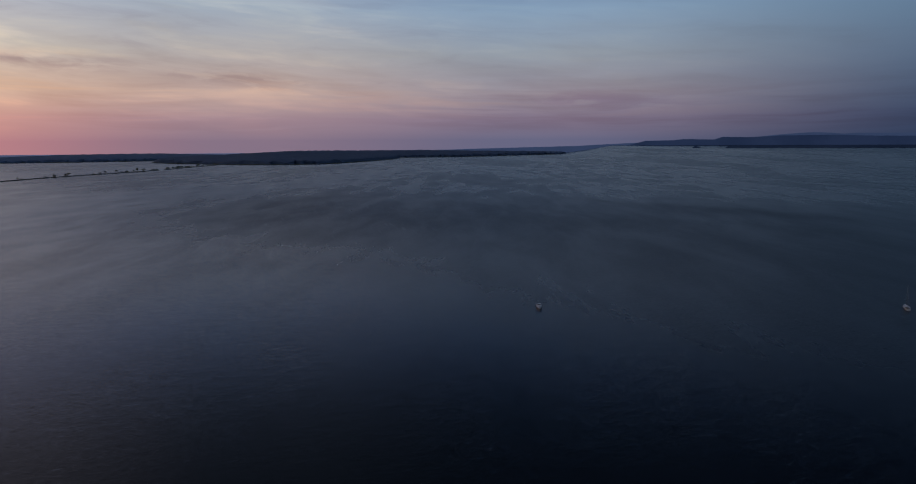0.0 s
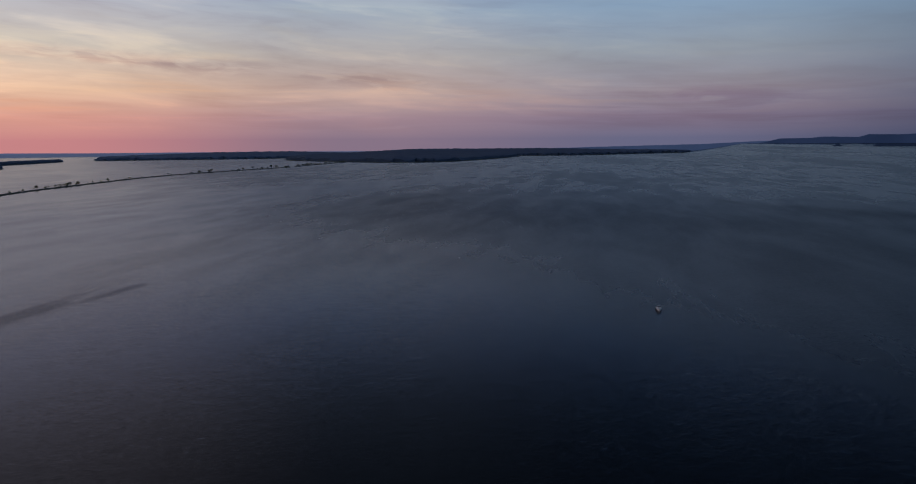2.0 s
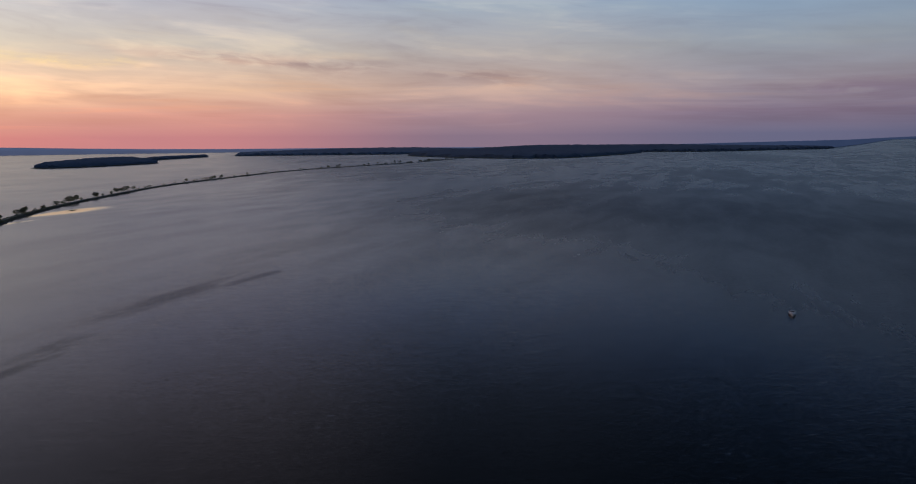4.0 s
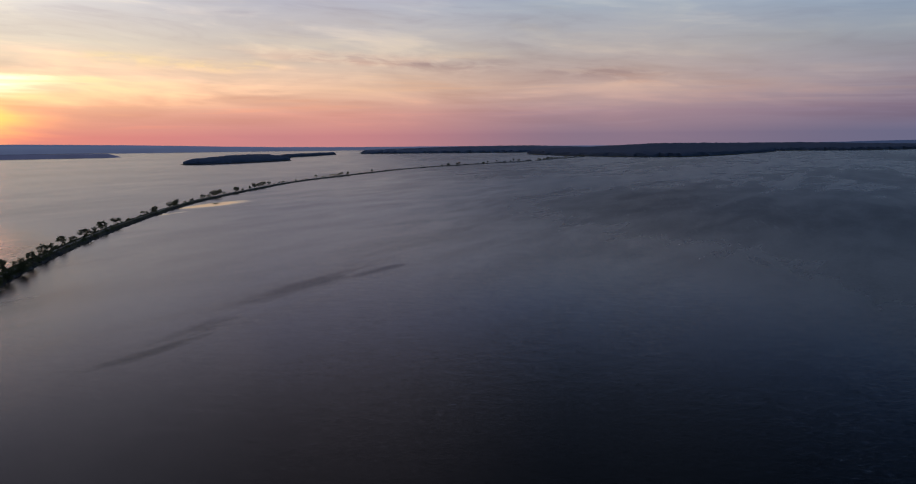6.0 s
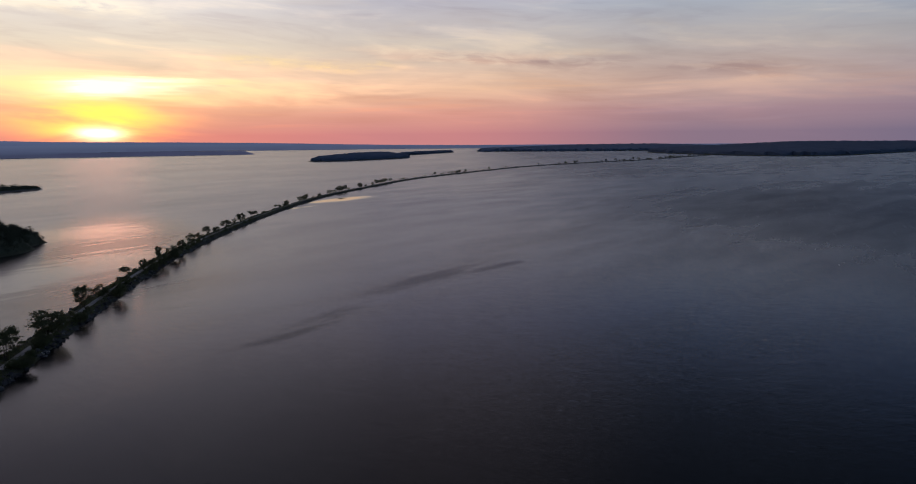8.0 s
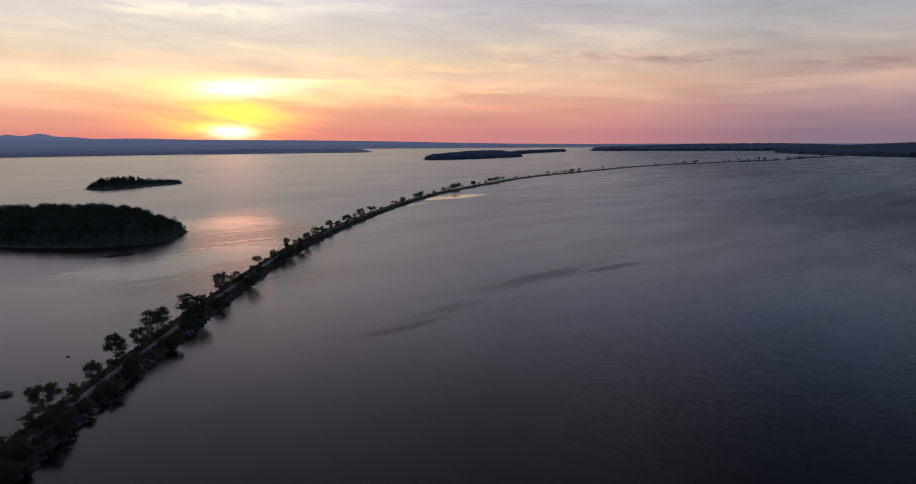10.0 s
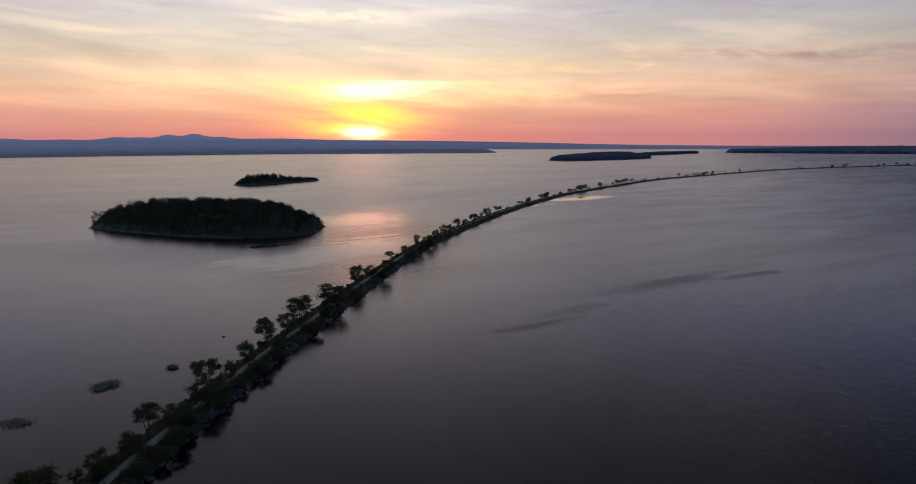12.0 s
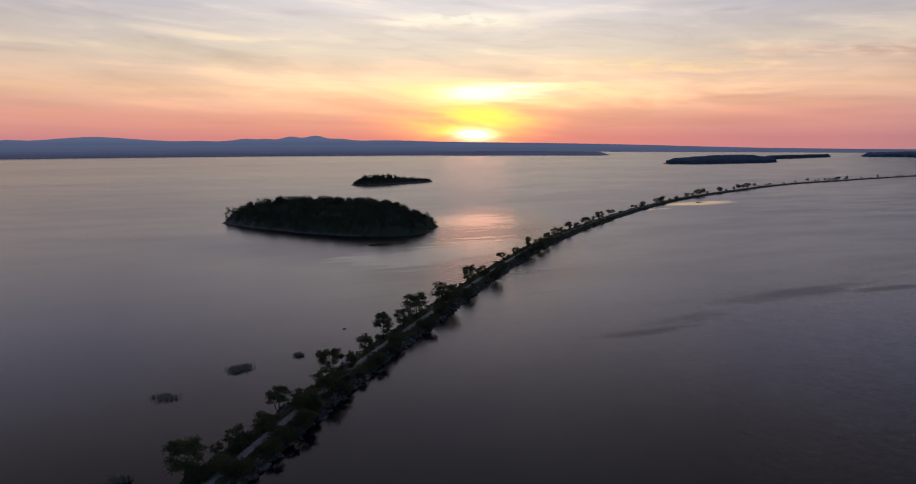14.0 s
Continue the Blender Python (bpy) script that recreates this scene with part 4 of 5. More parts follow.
def shrub_mesh(seed, tall):
    rng = np.random.default_rng(seed)
    v, f, sv, sf = [], [], [], []
    for _ in range(7):
        e = Vector((rng.normal() * 0.55, rng.normal() * 0.55, rng.uniform(0.35, 1.0) * tall))
        stem = limb_path(rng, Vector((e.x * 0.2, e.y * 0.2, -0.2)), e, e.length, 0.15, 0.0, 3)
        tube(sv, sf, stem, np.linspace(0.035, 0.012, len(stem)), 4)
        leaf_cloud(rng, v, f, e * 0.85, 0.55, 0.8, 60, 0.13)
    for _ in range(4):
        leaf_cloud(rng, v, f, (rng.normal() * 0.6, rng.normal() * 0.6, 0.3), 0.5, 0.7, 22, 0.13)
    return mesh_of("stems", (sv, sf), BARK), mesh_of("leaves", (v, f), LEAF)


SHRUBS = [shrub_mesh(200 + k, (1.0, 1.3, 0.8, 1.6)[k]) for k in range(4)]
rng = np.random.default_rng(21)
for k in range(230):
    i = S0 - 14 + int(rng.uniform(0, 1) ** 1.5 * 330)
    side = rng.uniform(-5.2, -1.9) if rng.uniform() < 0.55 else rng.uniform(1.9, 4.6)
    x, y, _ = at(i, side)
    stems, leaves = SHRUBS[k % 4]
    s = (rng.uniform(0.7, 1.5) if side < 0 else rng.uniform(0.8, 2.1)) * (1.0 if abs(side) > 2.6 else 0.7) * (1.0 if i < S0 + 70 else 0.78)
    shrub = new("shrub", None)
    shrub.matrix_basis = pose(x, y, 1.35 if abs(side) < 3.2 else 0.95, 0, 0, rng.uniform(0, 360)) @ Matrix.Diagonal((s, s, s * rng.uniform(0.8, 1.3), 1))
    new("stems", stems).parent = shrub
    new("leaves", leaves).parent = shrub
    tagged(shrub, "dark green leafy shrub on the causeway bank", "shrub", "shrubs on the causeway")


def grass_mesh():
    """Rough grass and weeds along both verges of the path."""
    rng = np.random.default_rng(33)
    v, f = [], []
    for k in range(9000):
        i = S0 - 20 + int(rng.uniform(0, 1) ** 1.6 * 420)
        side = rng.choice((-1, 1)) * rng.uniform(1.25, 4.4)
        x, y, _ = at(i, side)
        x, y = x + rng.uniform(-1, 1), y + rng.uniform(-1, 1)
        z = 1.5 if abs(side) < 2.2 else (1.3 if abs(side) < 3.2 else 0.95)
        h, a = rng.uniform(0.25, 0.75), rng.uniform(0, 3.14)
        dx, dy = 0.16 * math.cos(a), 0.16 * math.sin(a)
        b = len(v)
        v += [(x - dx, y - dy, z - 0.2), (x + dx, y + dy, z - 0.2), (x + dx * 1.6 + rng.uniform(-.2, .2), y + dy * 1.6, z + h), (x - dx * 1.6, y - dy * 1.6 + rng.uniform(-.2, .2), z + h * 0.8)]
        f.append((b, b + 1, b + 2, b + 3))
    return v, f


grass = link("grass", *grass_mesh(), LEAF)
tagged(grass, "rough dark grass and weeds along the path", "grass", kind="stuff")


# ---- the two wooded islands ----
def crown_template(seed, h, r):
    """Leaf sprays of one woodland tree, as arrays."""
    rng = np.random.default_rng(seed)
    v, f = [], []
    for k in range(11):
        a, q = rng.uniform(0, 6.28), rng.uniform(0, 1) ** 0.6
        z = h * (rng.uniform(0.4, 0.93) if k < 9 else rng.uniform(0.12, 0.35))
        q *= r * (1.0 - 0.6 * max(0.0, z / h - 0.6) / 0.4)
        leaf_cloud(rng, v, f, (q * math.cos(a), q * math.sin(a), z), r * 0.48, 0.75, 46, 0.34)
    leaf_cloud(rng, v, f, (0, 0, h * 0.88), r * 0.62, 0.5, 60, 0.34)
    return np.array(v), np.array(f)


WOOD_TREES = [crown_template(300 + k, h, r) for k, (h, r) in enumerate(((14, 4.4), (15, 4.0), (13, 4.6), (14.5, 4.8), (12, 4.2), (15, 4.2)))]


def woods_mesh(places):
    """One mesh of many woodland crowns: places are (x, y, z, scale, turn, kind)."""
    vs, fs, n = [], [], 0
    for x, y, z, s, a, k in places:
        v, f = WOOD_TREES[k % len(WOOD_TREES)]
        c, q = math.cos(a), math.sin(a)
        w = v * s
        vs.append(np.stack([w[:, 0] * c - w[:, 1] * q + x, w[:, 0] * q + w[:, 1] * c + y, w[:, 2] + z], 1))
        fs.append(f + n)
        n += len(v)
    return np.vstack(vs).tolist(), np.vstack(fs).tolist()


def wooded_island(label, outline, hill, reach, count, cell, seed, low_end=None, size=1.0, wobble=3.0, beach=0.9, bare=(), lone=(), marsh=1e9):
    """An island: stony shore and ground, dark understorey mass, and leafy crowns over it."""
    poly = smooth_outline(outline, cell * 2, wobble, seed)
    rng = np.random.default_rng(int(seed))
    isle = new("island", None)
    gx, gy = np.meshgrid(np.arange(poly[:, 0].min() - 6, poly[:, 0].max() + 6, cell), np.arange(poly[:, 1].min() - 6, poly[:, 1].max() + 6, cell))
    dep = inside_depth(gx, gy, poly)

    def ground(x, y, d):
        return min(0.1 + d * 0.45, 1.9) + hill * min(max(d - 2, 0) / reach, 1.0) ** 0.8 + 0.3 * fbm(x, y, 6, 2, seed) if d > 0 else max(-1.5, d * 0.3 + 0.1)

    def is_bare(x, y):
        return any(math.hypot(x - bx, y - by) < br for bx, by, br in bare)

    ids, v, f, inner = {}, [], [], []
    for i, j in zip(*np.nonzero(dep > -6)):
        ids[i, j] = len(v)
        v.append((gx[i, j], gy[i, j], ground(gx[i, j], gy[i, j], dep[i, j])))
    for i, j in ids:
        q = ((i, j), (i, j + 1), (i + 1, j + 1), (i + 1, j))
        if all(c in ids for c in q):
            f.append(tuple(ids[c] for c in q))
            inner.append(gx[i, j] > marsh or (dep[i, j] > 3.0 and not is_bare(gx[i, j], gy[i, j])))
    link("shore", v, [q for q, deep in zip(f, inner) if not deep], SHORE, isle, label="grey stony shore")
    link("ground", v, [q for q, deep in zip(f, inner) if deep], EARTH, isle, label="dark grassy island ground")
    places = []
    x0, y0, x1, y1 = poly[:, 0].min(), poly[:, 1].min(), poly[:, 0].max(), poly[:, 1].max()
    px, py = rng.uniform(x0, x1, count * 6), rng.uniform(y0, y1, count * 6)
    pd = inside_depth(px, py, poly)
    for x, y, d in zip(px, py, pd):
        if d > beach + rng.uniform(0, 1.0) and len(places) < count and not is_bare(x, y):
            s = size * rng.uniform(0.78, 0.98) * min(1.0, 0.45 + 0.55 * d / 20)
            if low_end and (x - low_end[0]) * low_end[2] + (y - low_end[1]) * low_end[3] > 0:
                s *= 0.4
                if rng.uniform() < 0.5:
                    continue
            places.append((x, y, ground(x, y, d) - 1.0, s, rng.uniform(0, 6.28), int(rng.integers(6))))
    # bushes along the wood's edge
    fringe = [(x, y, d) for x, y, d in zip(px, py, pd) if beach + 0.3 < d < 15 and not is_bare(x, y)][:int(count * 1.7)]
    for x, y, d in fringe:
        places.append((x, y, ground(x, y, d) - 0.6, size * rng.uniform(0.28, 0.46) * (0.65 + d / 18), rng.uniform(0, 6.28), int(rng.integers(6))))
    for x, y, s in lone:
        places.append((x, y, 0.5, s, x, 1))
    # the leaf mass under the crowns: a dome for each tree, over a hedge of undergrowth
    hs = [WOOD_TREES[p[5]][0][:, 2].max() * p[3] + p[2] for p in places]
    gx, gy = np.meshgrid(np.arange(x0, x1, cell * 0.55), np.arange(y0, y1, cell * 0.55))
    dep = inside_depth(gx, gy, poly)
    top = np.full(gx.shape, -9.0)
    for (x, y, z, s, a, k), h in zip(places, hs):
        r = 4.6 * s * (0.9 + 0.2 * math.sin(a * 5))
        q = np.hypot(gx - x, gy - y) / r
        top = np.maximum(top, np.where(q < 1, z + (h - z - 1.0) * (0.40 + 0.38 * np.sqrt(np.maximum(1 - q * q, 0))), -9.0))
    top = np.where(dep > 0, np.maximum(top, 1.0), 1.0)
    for _ in range(2):
        wide = np.pad(top, 1, mode="edge")
        top = (wide[:-2, 1:-1] + wide[2:, 1:-1] + wide[1:-1, :-2] + wide[1:-1, 2:] + 2 * top) / 6
    ids, v, f = {}, [], []
    for i, j in zip(*np.nonzero(dep > beach - 0.3)):
        ids[i, j] = len(v)
        x, y, d = gx[i, j], gy[i, j], dep[i, j]
        g = ground(x, y, d)
        z = min(max(top[i, j], g + min(2.5, 0.6 + 0.4 * d)), g + 0.3 + 0.95 * max(0.0, d - 2.5))
        if is_bare(x, y):
            z = g - 0.3
        v.append((x, y, z + rng.uniform(-1.2, 0.5) * min(1.0, d / 3)))
    for i, j in ids:
        q = ((i, j), (i, j + 1), (i + 1, j + 1), (i + 1, j))
        if all(c in ids for c in q):
            f.append(tuple(ids[c] for c in q))
    tagged(link("undergrowth", v, f, WOODS, isle), "dark woodland leaf mass", kind="stuff")
    tagged(link("woodland", *woods_mesh(places), WOODS, isle), "dense dark green broadleaf crowns", kind="stuff")
    return tagged(isle, label, "island")


wooded_island("steep wooded island with a grey stony shore near the causeway",
              ((-203, 587), (-163, 554), (-119, 524), (-80, 507), (-41, 506), (-22, 524), (-24, 545), (-15, 564), (-27, 574), (-42, 600), (-90, 628), (-150, 634), (-196, 612)), 9.0, 34, 560, 2.5, 61, (-45, 520, 0.6, -0.8),
              bare=((-193, 585, 5.5), (-182, 575, 5), (-170, 565, 4), (-205, 590, 3)), lone=((-201, 598, 0.9), (-198, 603, 0.85), (-193, 600, 0.7), (-27, 566, 0.62), (-31, 570, 0.7), (-30, 558, 0.5)), marsh=-72)
wooded_island("small low wooded islet with a thin tail of trees",
              ((-172, 1101), (-134, 1100), (-95, 1140), (-46, 1190), (-52, 1198), (-100, 1178), (-140, 1160), (-168, 1130)), 4.0, 18, 170, 3.5, 67, (-96, 1150, 1, 0.6), 0.85, 2.0, 2.0)


# ---- boats at their moorings ----
WHITE = mottled("white_gelcoat", (0.76, 0.77, 0.78), (0.82, 0.82, 0.82), 0.8, 0.3, 8.0, 0.05, 0.01)
GLASS_DARK = mottled("tinted_glass", (0.012, 0.014, 0.018), (0.03, 0.034, 0.04), 0.8, 0.08, 5.0, 0.0, 0.01)
TRIM_BLUE = mottled("navy_stripe", (0.02, 0.03, 0.07), (0.03, 0.04, 0.09), 0.8, 0.4, 5.0, 0.05, 0.01)
ALUMINIUM = mottled("aluminium_spar", (0.45, 0.46, 0.48), (0.6, 0.6, 0.6), 1.5, 0.4, 5.0, 0.05, 0.01, metal=0.8)
CANVAS = mottled("grey_canvas", (0.16, 0.17, 0.2), (0.24, 0.25, 0.28), 1.5, 0.9, 6.0, 0.2, 0.02)
TEAK = mottled("teak_deck", (0.16, 0.11, 0.07), (0.26, 0.19, 0.12), 1.2, 0.7, 8.0, 0.2, 0.01)


def hull_mesh(length, beam, free, draft, transom):
    """A boat hull lofted from bow to stern along +y, with a deck."""
    verts, faces, n = [], [], 9
    for k in range(n):
        t = k / (n - 1)                                   # stern to bow
        w = beam / 2 * (transom + (1 - transom) * math.sin(min(t * 2.2, 1.57))) * max(1 - max(0, t - 0.45) ** 2 * 3.25, 0.02)
        sheer = free * (0.85 + 0.45 * t * t)
        y = (t - 0.5) * length
        verts += [(0, y, -draft * (1 - 0.75 * t ** 3)), (w * 0.72, y, -draft * 0.2 + 0.12 * t), (w * 0.96, y, sheer * 0.55), (w, y, sheer),
                  (-w, y, sheer), (-w * 0.96, y, sheer * 0.55), (-w * 0.72, y, -draft * 0.2 + 0.12 * t)]
        if k:
            a, b = (k - 1) * 7, k * 7
            faces += [(a + j, a + (j + 1) % 7, b + (j + 1) % 7, b + j) for j in range(7)]
    faces += [tuple(range(6, -1, -1)), tuple((n - 1) * 7 + j for j in range(7))]
    return verts, faces


def box(bm, x, y, z, sx, sy, sz, taper=1.0, bevel=0.05):
    m = Matrix.Translation((x, y, z + sz / 2)) @ Matrix.Diagonal((sx, sy, sz, 1))
    r = bmesh.ops.create_cube(bm, size=1, matrix=m)
    for v in r["verts"]:
        if v.co.z > z + sz / 2:
            v.co.x, v.co.y = x + (v.co.x - x) * taper, y + (v.co.y - y) * taper
    edges = list({e for v in r["verts"] for e in v.link_edges})
    bmesh.ops.bevel(bm, geom=edges, offset=bevel, segments=2, affect="EDGES")
    return bm


def rod(points, radius, n=6):
    v, f = [], []
    pts = [Vector(p) for p in points]
    tube(v, f, pts, [radius] * len(pts), n)
    return v, f


def motor_boat(x, y, turn):
    b = new("motor_boat", None)
    b.matrix_basis = pose(x, y, 0, 0, 0, turn)
    link("hull", *hull_mesh(6.6, 2.5, 0.85, 0.45, 0.86), WHITE, b, smooth=False)
    part("boot_stripe", box(bmesh.new(), 0, -0.5, 0.3, 2.52, 5.0, 0.1, 1.0, 0.02), TRIM_BLUE, b)
    part("cockpit_sole", box(bmesh.new(), 0, -2.0, 0.74, 1.9, 2.0, 0.06, 1.0, 0.02), TEAK, b)
    part("foredeck", box(bmesh.new(), 0, 1.3, 0.8, 1.7, 2.3, 0.3, 0.8, 0.1), WHITE, b)
    house = part("wheelhouse", box(bmesh.new(), 0, -0.2, 0.85, 1.75, 1.3, 0.75, 0.84, 0.08), WHITE, b)
    part("windscreen", box(bmesh.new(), 0, 0.4, 1.18, 1.4, 0.12, 0.34, 0.9, 0.03), GLASS_DARK, house)
    part("rear_window", box(bmesh.new(), 0, -0.8, 1.15, 1.2, 0.1, 0.3, 0.9, 0.03), GLASS_DARK, house)
    for s in (-1, 1):
        part("side_window", box(bmesh.new(), s * 0.8, -0.2, 1.16, 0.08, 0.9, 0.32, 0.9, 0.02), GLASS_DARK, house)
    for s in (-1, 1):
        part("bench", box(bmesh.new(), s * 0.6, -2.4, 0.78, 0.55, 0.7, 0.35, 0.95, 0.06), CANVAS, b)
    part("outboard_motor", box(bmesh.new(), 0, -3.5, 0.1, 0.45, 0.5, 1.0, 0.75, 0.1), GLASS_DARK, b)
    for s in (-1, 1):
        link("bow_rail", *rod([(s * 1.0, 0.5, 0.95), (s * 0.95, 0.6, 1.4), (s * 0.6, 2.3, 1.5), (0, 3.1, 1.55)], 0.025), ALUMINIUM, b)
    return tagged(b, "small white cabin motor boat moored on the lake", "boat")


def sail_boat(x, y, turn):
    b = new("sailing_boat", None)
    b.matrix_basis = pose(x, y, 0, 0, 0, turn) @ Matrix.Diagonal((0.9, 0.9, 0.9, 1))
    link("hull", *hull_mesh(8.8, 2.9, 1.0, 0.6, 0.66), WHITE, b)
    part("boot_stripe", box(bmesh.new(), 0, -0.9, 0.4, 2.86, 5.4, 0.1, 1.0, 0.02), TRIM_BLUE, b)
    coach = part("coachroof", box(bmesh.new(), 0, 0.6, 1.0, 1.8, 3.4, 0.45, 0.86, 0.1), WHITE, b)
    for s in (-1, 1):
        part("portlight", box(bmesh.new(), s * 0.86, 0.7, 1.12, 0.1, 1.8, 0.16, 1.0, 0.02), GLASS_DARK, coach)
    part("cockpit_sole", box(bmesh.new(), 0, -2.6, 0.9, 1.7, 2.2, 0.06, 1.0, 0.02), TEAK, b)
    link("mast", *rod([(0, 0.9, 0.9), (0, 0.88, 6.0), (0, 0.82, 11.2)], 0.085, 8), ALUMINIUM, b)
    link("boom", *rod([(0, 0.85, 2.2), (0, -2.6, 2.25)], 0.06, 8), ALUMINIUM, b)
    part("furled_sail", box(bmesh.new(), 0, -0.9, 2.26, 0.3, 3.2, 0.32, 0.6, 0.1), CANVAS, b)
    for s in (-1, 1):
        link("shroud", *rod([(s * 1.3, 0.7, 1.0), (s * 0.05, 0.85, 9.6)], 0.012, 4), ALUMINIUM, b)
        link("spreader", *rod([(0, 0.88, 6.4), (s * 0.7, 0.8, 6.45)], 0.025, 4), ALUMINIUM, b)
    link("forestay", *rod([(0, 4.2, 1.3), (0, 0.86, 10.9)], 0.012, 4), ALUMINIUM, b)
    link("backstay", *rod([(0, -4.2, 1.0), (0, 0.82, 11.1)], 0.012, 4), ALUMINIUM, b)
    return tagged(b, "white sailing yacht with bare mast at its mooring", "boat")


motor_boat(305, 87.6, 112)
sail_boat(358.7, -58.7, -90)


# ---- reed beds in the shallows ----
def reed_bed(x, y, lx, ly, turn, count, seed):
    rng = np.random.default_rng(seed)
    v, f = [], []
    lobes = [(rng.uniform(-0.6, 0.6) * lx, rng.uniform(-0.5, 0.5) * ly, rng.uniform(0.3, 0.6)) for _ in range(6)]
    c, s = math.cos(radians(turn)), math.sin(radians(turn))
    for _ in range(count):
        ox, oy, r = lobes[int(rng.integers(len(lobes)))]
        px, py = ox + rng.normal() * lx * r * 0.5, oy + rng.normal() * ly * r * 0.5
        h, a = rng.uniform(0.5, 1.35), rng.uniform(0, 6.28)
        w = 0.035
        dx, dy = w * math.cos(a), w * math.sin(a)
        bx, by = rng.normal() * 0.22, rng.normal() * 0.22
        X, Y = x + px * c - py * s, y + px * s + py * c
        b = len(v)
        v += [(X - dx, Y - dy, -0.3), (X + dx, Y + dy, -0.3), (X + dx + bx * .4, Y + dy + by * .4, h * 0.6), (X - dx + bx * .4, Y - dy + by * .4, h * 0.6), (X + bx, Y + by, h)]
        f += [(b, b + 1, b + 2, b + 3), (b + 3, b + 2, b + 4)]
    ob = link("reed_bed", v, f, REED)
    return tagged(ob, "patch of thin reeds standing in shallow water", "reeds", "reed beds in the shallows", "stuff")


reed_bed(-81, 181, 4.2, 3.6, 10, 500, 1)
reed_bed(-67, 205, 4.8, 4.4, 12, 1300, 2)
reed_bed(-52.5, 219, 2.0, 1.9, 5, 360, 3)
reed_bed(-34, 237, 2.6, 2.0, 20, 500, 4)
reed_bed(-71, 134, 3.2, 2.0, 0, 500, 5)


# ---- a weedy shoal off the island, and small rocks that break the surface ----
def lumpy_rock(seed, flat=0.7):
    rng = np.random.default_rng(seed)
    bm = bmesh.new()
    bmesh.ops.create_icosphere(bm, subdivisions=1, radius=0.5)
    for vert in bm.verts:
        vert.co *= 1 + 0.35 * rng.uniform(-1, 1)
        vert.co.z *= flat
    me = bpy.data.meshes.new("rock")
    bm.to_mesh(me)
    bm.free()
    return me


def shoal(x, y, lx, ly, turn, seed, count):
    rng = np.random.default_rng(seed)
    v, f = [], []
    c, s = math.cos(radians(turn)), math.sin(radians(turn))
    for _ in range(count):
        px, py = rng.normal() * lx * 0.45, rng.normal() * ly * 0.45
        r, h, n = rng.uniform(0.5, 1.8), rng.uniform(0.08, 0.28), 7
        X, Y, b = x + px * c - py * s, y + px * s + py * c, len(v)
        v += [(X, Y, h)] + [(X + r * rng.uniform(0.6, 1.2) * 1.8 * math.cos(6.28 * k / n), Y + r * rng.uniform(0.6, 1.2) * math.sin(6.28 * k / n), -0.05) for k in range(n)]
        f += [(b, b + 1 + k, b + 1 + (k + 1) % n) for k in range(n)]
    return tagged(link("weed_shoal", v, f, WEED), "dark floating weed over a shallow shoal", "weed", kind="stuff")


shoal(-54, 463, 12, 6, 20, 5, 80)
shoal(-40, 470, 5, 2.0, 20, 6, 22)
for k, (x, y, s) in enumerate(((-43, 251, 1.0), (0, 475, 0.9))):
    ob = new("rock", lumpy_rock(50 + k))
    ob.data.materials.append(MARBLE)
    ob.matrix_basis = pose(x, y, 0.05, 0, 0, 40 * k) @ Matrix.Diagonal((1.3 * s, 0.8 * s, 0.8 * s, 1))
    tagged(ob, "dark rock breaking the lake's surface", "rock")


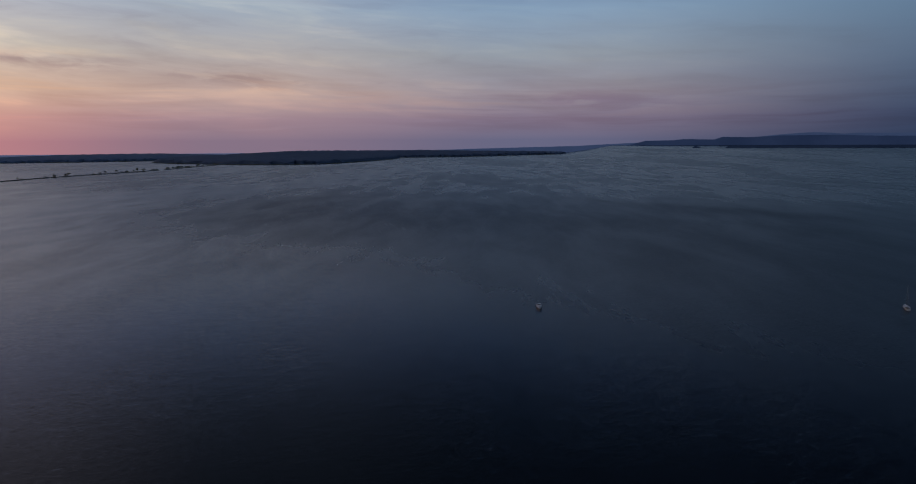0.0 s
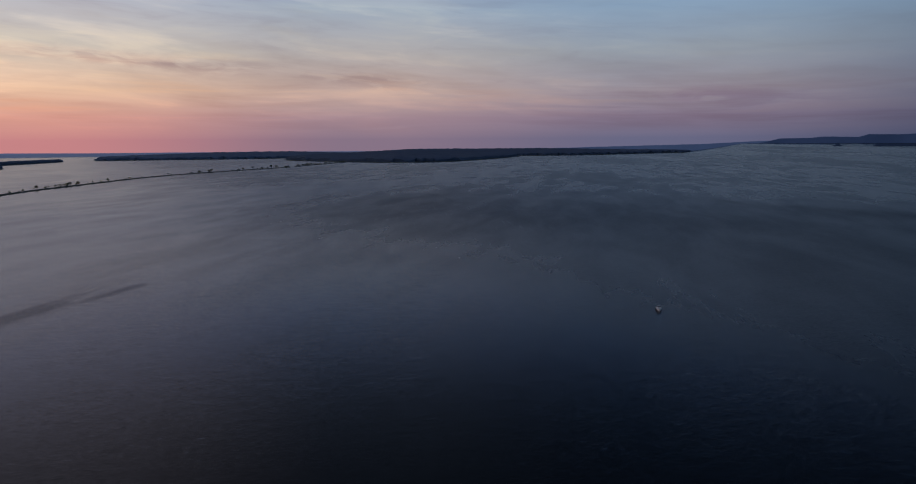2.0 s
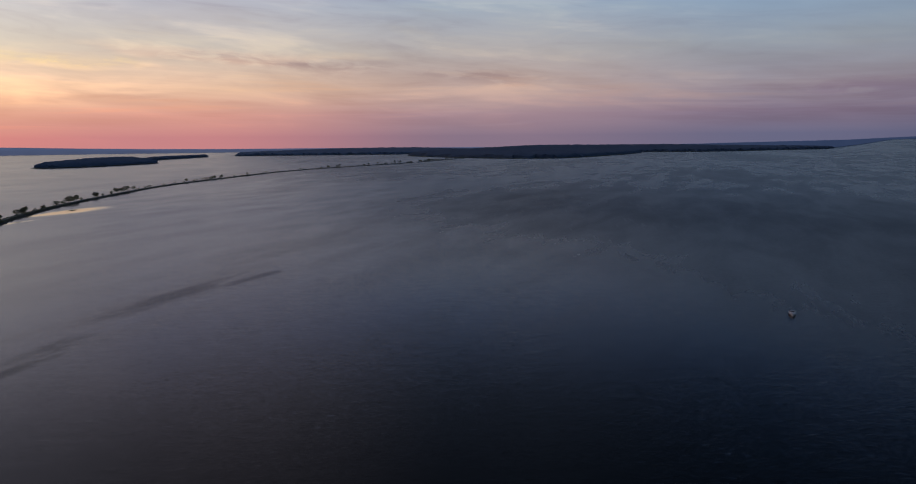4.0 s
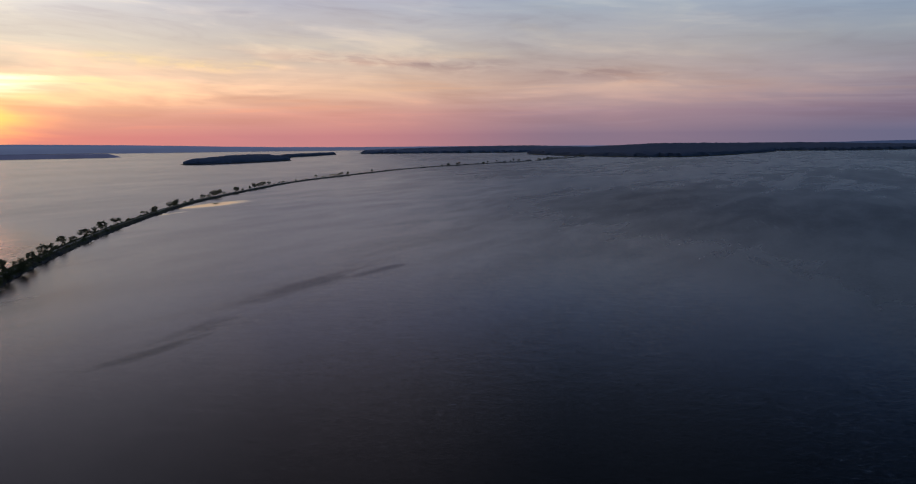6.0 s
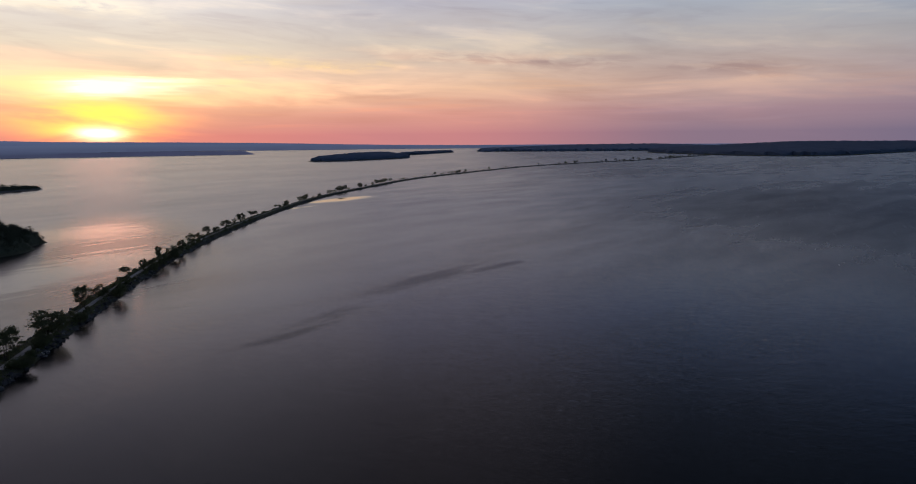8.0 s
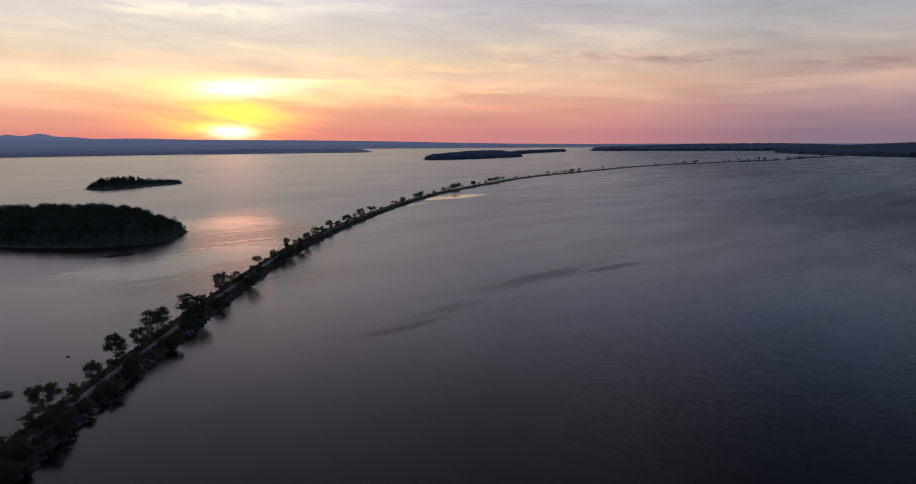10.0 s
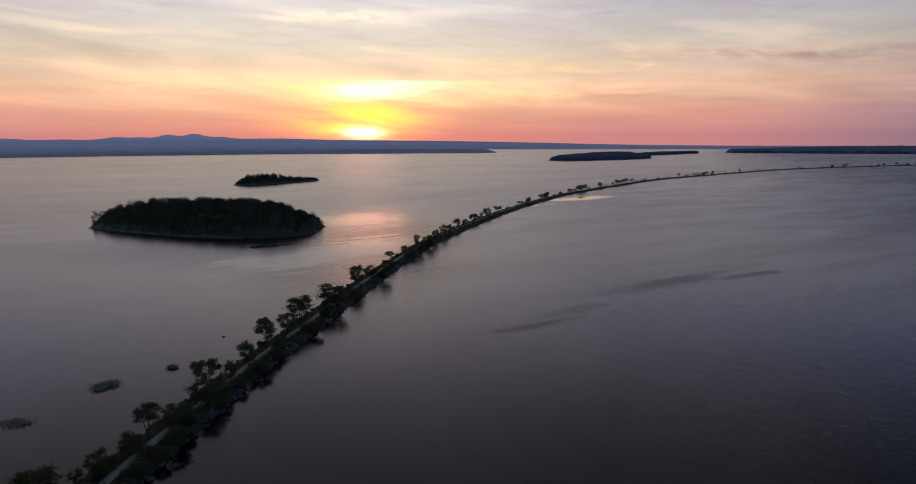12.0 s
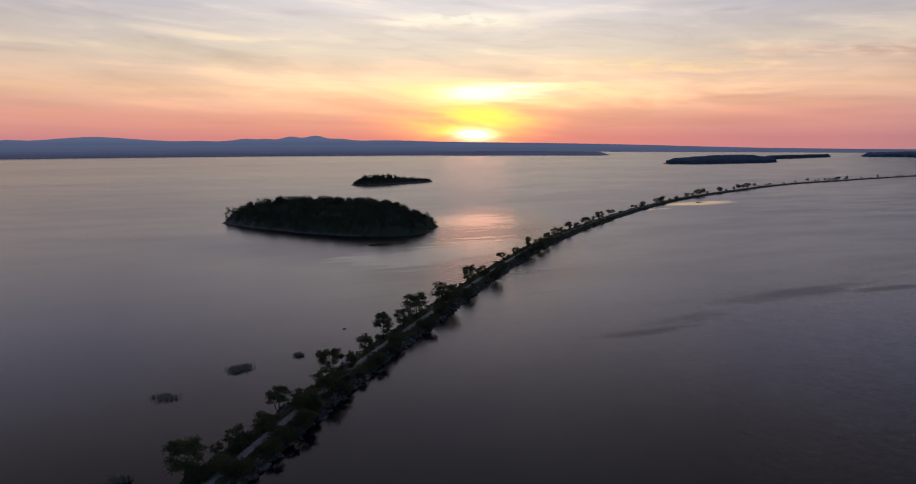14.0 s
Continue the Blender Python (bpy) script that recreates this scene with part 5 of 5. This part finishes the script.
# ---- quarried blocks along both edges of the causeway ----
def block_mesh(seed):
    """An angular quarried block about 1 m across."""
    rng = np.random.default_rng(seed)
    bm = bmesh.new()
    bmesh.ops.create_cube(bm, size=1.0)
    for vert in bm.verts:
        vert.co += Vector(rng.uniform(-0.17, 0.17, 3))
    bmesh.ops.bevel(bm, geom=list(bm.edges), offset=0.06, segments=1, affect="EDGES")
    me = bpy.data.meshes.new("block")
    bm.to_mesh(me)
    bm.free()
    me.materials.append(MARBLE)
    return me


BLOCKS = [block_mesh(400 + k) for k in range(8)]


def block_pose(rng, i, side_sign):
    """A pose on the sloping edge: metres out, height and size."""
    out = rng.uniform(3.0, 5.7)
    x, y, _ = at(i, side_sign * out * 1.1)
    x, y = x + rng.uniform(-1, 1), y + rng.uniform(-1, 1)
    z = float(np.interp(out, (2.8, 4.0, 5.2, 6.0), (1.3, 0.9, 0.15, -0.15)))
    s = rng.uniform(0.5, 1.25) * (1.5 if rng.uniform() < 0.14 else 1.0)
    return pose(x, y, z, rng.uniform(-25, 25), rng.uniform(-25, 25), rng.uniform(0, 360)) @ Matrix.Diagonal((s * rng.uniform(0.9, 1.7), s, s * rng.uniform(0.55, 0.9), 1))


rng = np.random.default_rng(55)
for k in range(300):
    ob = new("block", BLOCKS[k % 8])
    ob.parent = causeway
    ob.matrix_basis = block_pose(rng, S0 - 12 + int(rng.uniform(0, 1) ** 1.3 * 150), 1 if rng.uniform() < 0.74 else -1)


def rubble_mesh():
    shapes = [(np.array([v.co for v in m.vertices]), [tuple(p.vertices) for p in m.polygons]) for m in (BLOCKS[0], BLOCKS[3], BLOCKS[5])]
    v, f = [], []
    for k in range(5200):
        i = S0 - 20 + int(rng.uniform(0, 1) ** 1.7 * (len(spine) - S0 + 10))
        if abs(i - GAP) < GAPW + 1:
            continue
        m = np.array(block_pose(rng, i, 1 if rng.uniform() < 0.62 else -1))
        sv, sf = shapes[k % 3]
        b = len(v)
        v += (sv @ (m[:3, :3].T * (0.75 if k % 3 else 1.0)) + m[:3, 3]).tolist()
        f += [tuple(q + b for q in face) for face in sf]
    return v, f


rubble = link("rubble", *rubble_mesh(), RUBBLE, causeway)
tagged(rubble, "grey quarried stone rubble along the water", kind="stuff")
